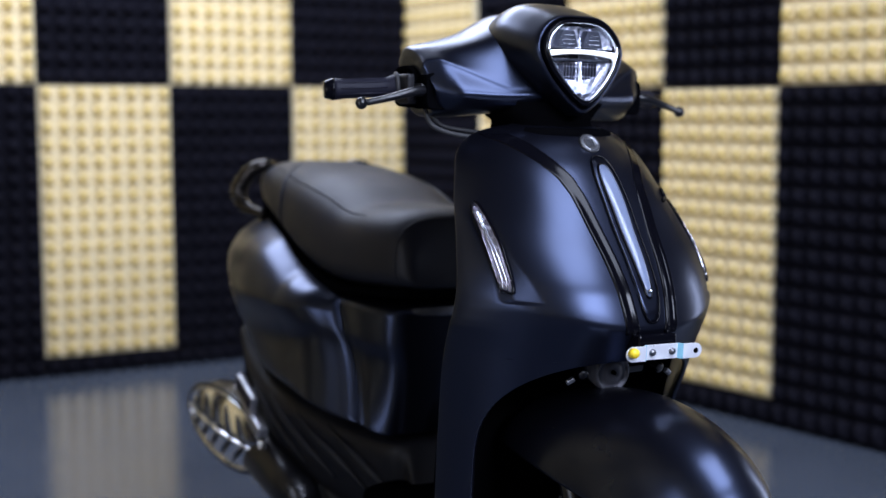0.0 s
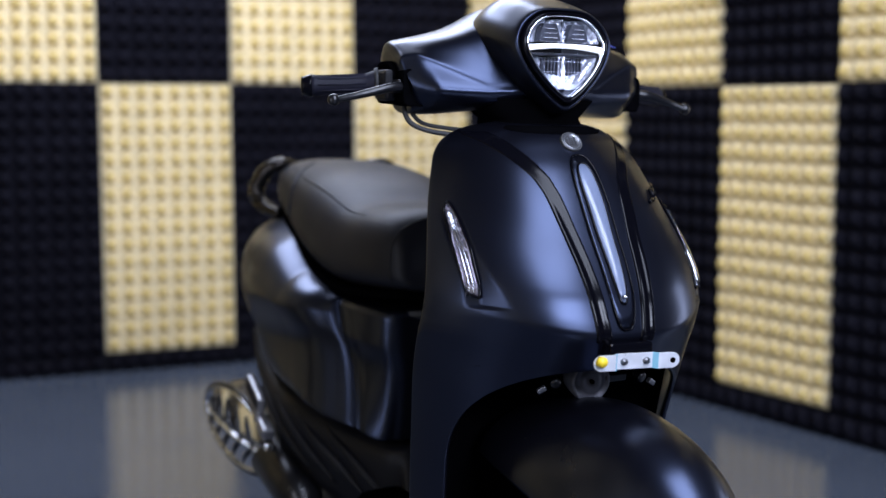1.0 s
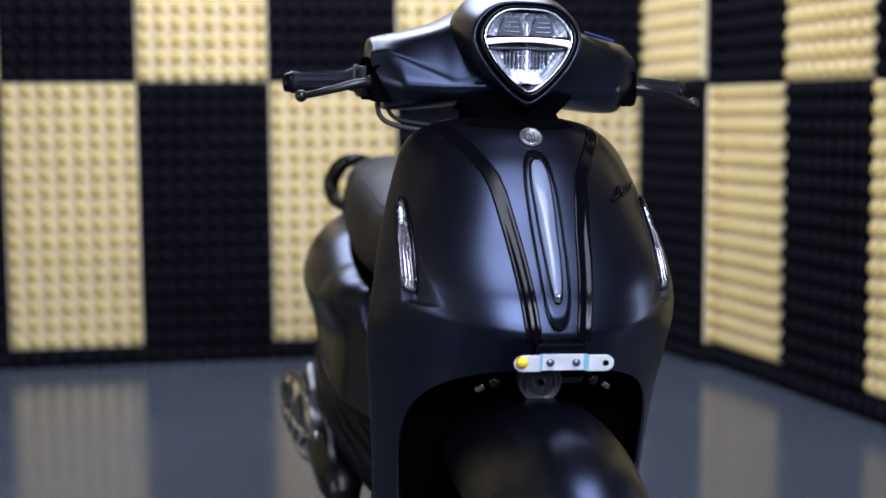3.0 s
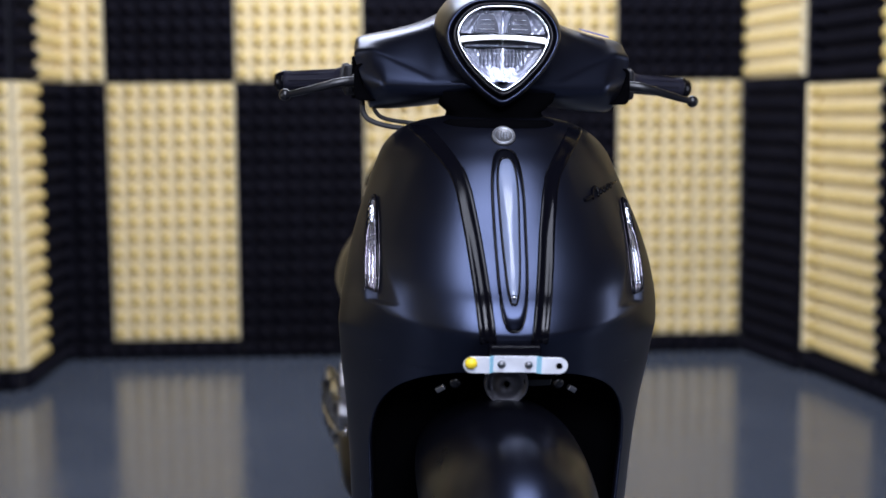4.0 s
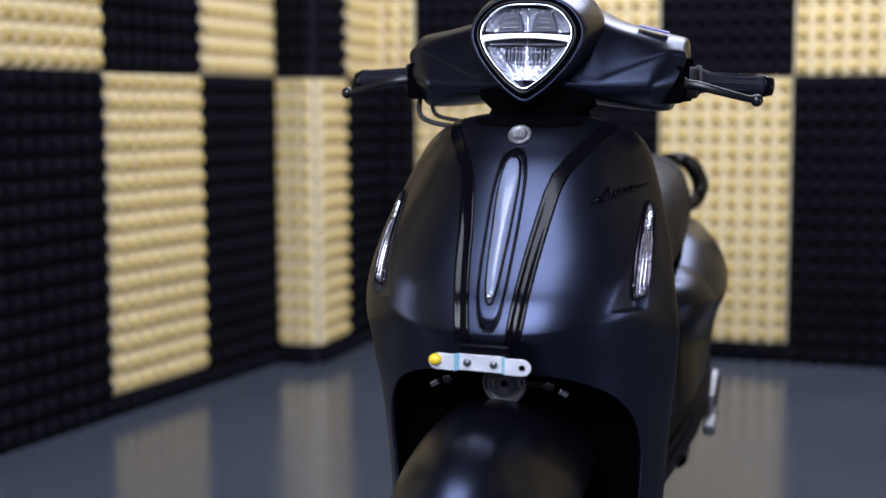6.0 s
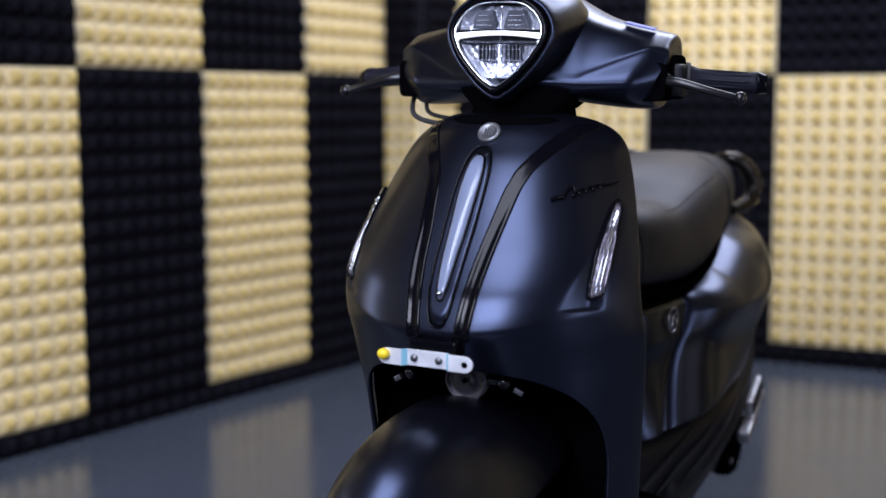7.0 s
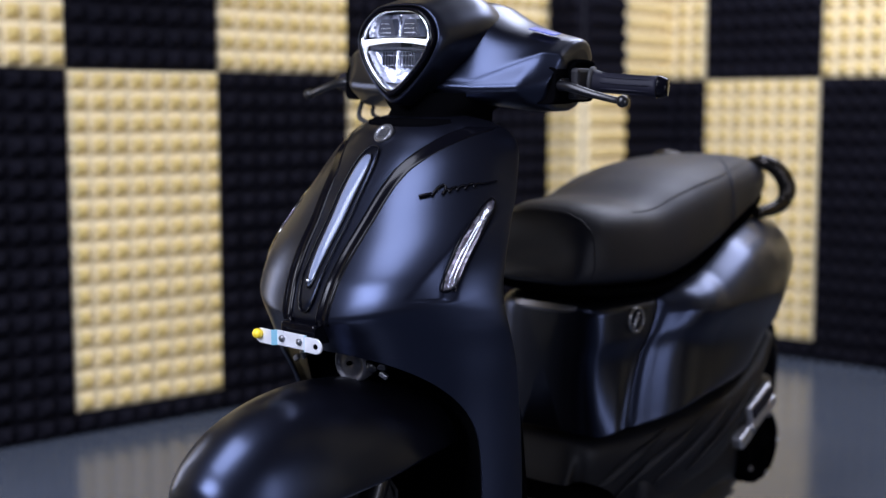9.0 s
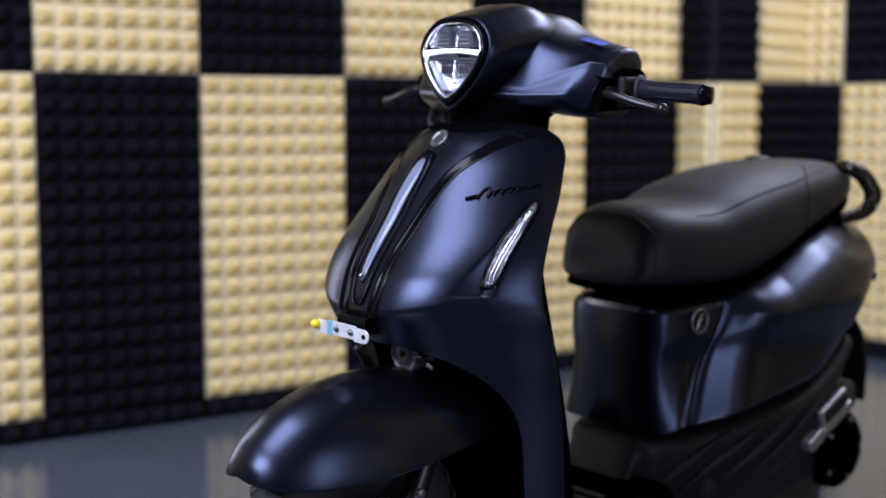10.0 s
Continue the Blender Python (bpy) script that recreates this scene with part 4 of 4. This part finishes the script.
# ring badge on the left side
bx, by, bz = 0.1475, 0.546, 0.566
bad = [(bx + 0.12 * (0.021 * math.cos(a)), by + 0.021 * math.cos(a), bz + 0.023 * math.sin(a)) for a in np.linspace(0, 2 * math.pi, 40)]
ringbadge = part("ring_badge", tube("ring_badge", bad, 0.0024, 8), SILVERMARK, scooter, "thin silver ring badge")
part("badge_stroke", tube("badge_stroke", [(bx, by - 0.008, bz - 0.016), (bx, by - 0.002, bz - 0.002), (bx, by + 0.002, bz + 0.009), (bx, by + 0.012, bz + 0.013)], 0.0026, 8, 14), SILVERMARK, ringbadge)
part("badge_bar", tube("badge_bar", [(bx, by - 0.008, bz - 0.001), (bx, by + 0.008, bz + 0.003)], 0.0022, 8), SILVERMARK, ringbadge)
# cover's top edge under the seat nose: lamp highlight drawn as a silver strip
lip = []
for a in np.linspace(-1.05, 1.05, 33):
    x, y = 0.098 * math.sin(a), 0.487 - 0.042 * math.cos(a)
    h = 0.008 * (math.cos(a) + 0.1) / 1.1
    lip.append([(x * q[0], y + (q[0] - 1) * -0.05, 0.586 + q[1]) for q in ((1.02, -h), (1.06, -h * 0.3), (1.0, h), (0.9, h), (0.9, -h))])
part("cover_edge_highlight", loft("cover_edge_highlight", lip), ALU, scooter, "cover edge below the seat nose, its highlight coloured satin silver", sharp=30)

# lower panels with fins
LOW = [(0.30, 0.16, 0.22, 0.09), (0.40, 0.15, 0.25, 0.095), (0.446, 0.15, 0.324, 0.092), (0.475, 0.15, 0.338, 0.118), (0.56, 0.15, 0.349, 0.156), (0.64, 0.165, 0.368, 0.196), (0.72, 0.19, 0.391, 0.226), (0.82, 0.22, 0.412, 0.242), (0.92, 0.29, 0.452, 0.240), (1.00, 0.38, 0.505, 0.224)]
low_rows = spline(LOW, 48)


def low_at(y, z, out=0.0):
    """Half width of the lower cover at a place along it and a height."""
    z0, z1, w = [float(np.interp(y, low_rows[:, 0], low_rows[:, i])) for i in (1, 2, 3)]
    q = max(-0.9, min(0.9, (2 * z - z0 - z1) / (z1 - z0)))
    return w * (0.88 + 0.12 * q) * (1 - abs(q) ** 5) ** 0.2 + out


part("lower_cover", loft("lower_cover", [[(q[0] * r[3] * (0.88 + 0.12 * q[1]), r[0], (r[1] + r[2]) / 2 + q[1] * (r[2] - r[1]) / 2) for q in superring(1, 1, 44, 5)] for r in low_rows]), PLASTIC, scooter, "matte black lower side cover")
for side in (-1, 1):
    for k in range(4):
        y0 = 0.50 + 0.082 * k
        line = [(y0 + 0.13, 0.345 + 0.016 * k), (y0 + 0.07, 0.305 + 0.014 * k), (y0 + 0.01, 0.258 + 0.013 * k), (y0 - 0.05, 0.205 + 0.014 * k)]
        part("cover_fin", tube("cover_fin", [(side * low_at(y, z), y, z) for y, z in line], 0.008, 8, 16, taper=(0.002, 0.010, 0.011, 0.003)), PLASTIC, scooter)
    arm = pose(side * 0.236, 0.875, 0.326, 25)
    peg = part("foot_peg", moved(box("foot_peg", (-0.010, -0.080, -0.010), (0.010, 0.084, 0.010), 0.004), arm), PEG, scooter, "folded cast alloy foot peg")
    part("peg_knuckle", moved(box("peg_knuckle", (-0.013, -0.084, -0.013), (0.013, -0.034, 0.014), 0.006), arm), PEG, peg)
    part("peg_pin", moved(lathe("peg_pin", ((-0.017, 0.0005), (-0.016, 0.007), (0.016, 0.007), (0.017, 0.0005)), 12, "x"), arm @ pose(0, -0.030, 0.004)), ALU, peg)
    pad = part("peg_frame", moved(box("peg_frame", (-0.009, -0.020, 0.008), (0.007, 0.080, 0.044), 0.005), arm), PEG, peg)
    part("peg_pad", moved(box("peg_pad", (-0.012, -0.013, 0.012), (0.0105, 0.073, 0.039), 0.004), arm), GRIP, pad, "black rubber foot pad")

# grab rail and tail light
for side in (-1, 1):
    pts = [(side * 0.085, 1.10, 0.842), (side * 0.124, 1.085, 0.845), (side * 0.152, 1.10, 0.828), (side * 0.170, 1.115, 0.788), (side * 0.164, 1.095, 0.752), (side * 0.140, 1.03, 0.735)]
    part("grab_rail", tube("grab_rail", pts, 0.015, 16, 40, taper=(0.011, 0.015, 0.018, 0.019, 0.016, 0.012)), RAIL, scooter, "dark bronze metallic grab rail")
part("tail_light", loft("tail_light", [[(q[0], y, 0.63 + q[1]) for q in superring(w, h, 32, 2.6)] for y, w, h in ((1.17, 0.11, 0.035), (1.205, 0.09, 0.032), (1.222, 0.06, 0.022), (1.226, 0.03, 0.01))]), RED, scooter, "dark red tail light")
for side in (-1, 1):
    part("tail_bump", moved(lathe("tail_bump", ((-0.004, 0.012), (0.006, 0.011), (0.010, 0.007), (0.011, 0.0005)), 16), pose(side * 0.176, 1.118, 0.610, 0, 0, side * -62)), PLASTIC, scooter, "small black rubber stop")
part("rear_mudflap", loft("rear_mudflap", [[(q[0], y + q[1], z) for q in superring(w, 0.008, 24, 4)] for y, z, w in ((1.17, 0.53, 0.090), (1.22, 0.46, 0.105), (1.24, 0.38, 0.108), (1.25, 0.295, 0.100))]), PLASTIC, scooter, "black plastic rear mudflap")
wheel(1.035, 0.228, 0.226, 0.055)

# engine side, belt case, shock and stand
part("belt_case", loft("belt_case", [[(0.115 + q[0], y, z + q[1]) for q in superring(0.04, h, 36, 2.2)] for y, z, h in ((0.58, 0.215, 0.04), (0.63, 0.215, 0.075), (0.75, 0.22, 0.085), (0.90, 0.228, 0.075), (1.03, 0.238, 0.085), (1.10, 0.240, 0.070), (1.135, 0.240, 0.045), (1.145, 0.240, 0.015))]), PLASTIC, scooter, "black ribbed belt case")
drum = part("case_cover", lathe("case_cover", ((0.135, 0.088), (0.160, 0.086), (0.170, 0.076), (0.173, 0.060), (0.169, 0.056), (0.169, 0.030), (0.174, 0.026), (0.176, 0.0004)), 44, "x", (0, 1.052, 0.226)), DARK, scooter, "round black drive cover")
for a in range(5):
    part("cover_bolt", lathe("cover_bolt", ((0.168, 0.006), (0.174, 0.0055), (0.175, 0.0004)), 10, "x", (0, 1.052 + 0.068 * math.cos(1.26 * a), 0.226 + 0.068 * math.sin(1.26 * a))), ALU, drum)
part("air_box", loft("air_box", [[(0.13 + q[0], y, 0.34 + q[1]) for q in superring(w, h, 32, 3.5)] for y, w, h in ((0.80, 0.03, 0.03), (0.85, 0.05, 0.05), (1.02, 0.05, 0.055), (1.10, 0.035, 0.035))]), PLASTIC, scooter, "black air filter box")
shock = part("rear_shock", tube("rear_shock", [(0.115, 1.07, 0.235), (0.11, 1.00, 0.48)], 0.014, 14), BLACKMETAL, scooter, "rear shock absorber")
coil = [(0.1125 + 0.026 * math.cos(a), 1.07 - 0.07 * a / 44 + 0.0, 0.27 + 0.18 * a / 44) for a in np.linspace(0, 44, 140)]
coil = [(p[0], p[1] + 0.026 * math.sin(a), p[2]) for p, a in zip(coil, np.linspace(0, 44, 140))]
part("coil_spring", tube("coil_spring", coil, 0.005, 6), BLACKMETAL, shock)
part("engine_block", loft("engine_block", [[(q[0], y, z + q[1]) for q in superring(w, h, 32, 4)] for y, z, w, h in ((0.40, 0.17, 0.08, 0.05), (0.50, 0.19, 0.10, 0.08), (0.72, 0.21, 0.11, 0.10), (0.85, 0.22, 0.09, 0.08), (0.95, 0.22, 0.07, 0.05))]), BLACKMETAL, scooter, "black engine block")
stand = part("centre_stand", tube("centre_stand", [(-0.11, 0.66, 0.10), (-0.135, 0.70, 0.012), (-0.12, 0.745, 0.009)], 0.012, 12, 16), BLACKMETAL, scooter, "black centre stand")
part("stand_leg", tube("stand_leg", [(0.11, 0.66, 0.10), (0.135, 0.70, 0.012), (0.12, 0.745, 0.009)], 0.012, 12, 16), BLACKMETAL, stand)
part("stand_bar", tube("stand_bar", [(-0.12, 0.675, 0.08), (0.12, 0.675, 0.08)], 0.010, 12), BLACKMETAL, stand)

# exhaust on the right side
muf = part("muffler", loft("muffler", [[(-0.190 + q[0], y + 0.045, z + q[1]) for q in superring(w, h, 36, 2.3)] for y, z, w, h in ((0.62, 0.17, 0.03, 0.03), (0.70, 0.19, 0.050, 0.052), (0.80, 0.222, 0.058, 0.060), (1.05, 0.275, 0.060, 0.062), (1.12, 0.288, 0.050, 0.052), (1.14, 0.292, 0.02, 0.02))]), BLACKMETAL, scooter, "black exhaust muffler with chrome shield")


def oval(r, a, out=0.0):
    """Point of the domed oval heat shield: share of its radius, angle round it, height over it. It turns a little to the front."""
    along, up = 0.165 * r * math.cos(a), 0.080 * r * math.sin(a)
    y, z = along * math.cos(0.20) - up * math.sin(0.20), along * math.sin(0.20) + up * math.cos(0.20)
    return (-0.252 - 0.024 * (1 - r * r) - out - 0.16 * along, 0.975 + y, 0.270 + z)


shieldplate = part("heat_shield", loft("heat_shield", [[oval(r, a) for a in np.linspace(0, 2 * math.pi, 56, endpoint=False)] for r in (1.0, 0.96, 0.88, 0.75, 0.6, 0.45, 0.3, 0.15, 0.03)]), CHROME, muf, "chrome oval heat shield with chevron ribs")
edge = [oval(1.0, a) for a in np.linspace(0, 2 * math.pi, 57)]
part("shield_rim", tube("shield_rim", edge, 0.0065, 10), BLACKMETAL, shieldplate, "black rim")
edge = [oval(0.93, a, 0.002) for a in np.linspace(0, 2 * math.pi, 57)]
part("inner_rim", tube("inner_rim", edge, 0.0032, 8), CHROME, shieldplate)
for k in range(5):
    c = -0.66 + 0.28 * k
    for sgn in (-1, 1):
        line = []
        for q in np.linspace(0.06, 1, 9):
            px, pz = c + 0.30 * q, sgn * q * 0.72 * math.sqrt(max(0.05, 1 - (c + 0.30 * q) ** 2))
            line.append(oval(math.hypot(px, pz), math.atan2(pz, px), 0.001))
        part("shield_rib", tube("shield_rib", line, 0.005, 8, taper=(0.002, 0.006, 0.0065, 0.005, 0.002)), BLACKMETAL, shieldplate)
part("shield_spine", tube("shield_spine", [oval(abs(q), 0 if q > 0 else math.pi, 0.002) for q in np.linspace(-0.85, 0.85, 18)], 0.004, 8, taper=(0.001, 0.005, 0.001)), CHROME, shieldplate)
part("exhaust_pipe", tube("exhaust_pipe", [(-0.08, 0.45, 0.13), (-0.15, 0.57, 0.13), (-0.188, 0.70, 0.170)], 0.018, 14, 16), BLACKMETAL, muf)
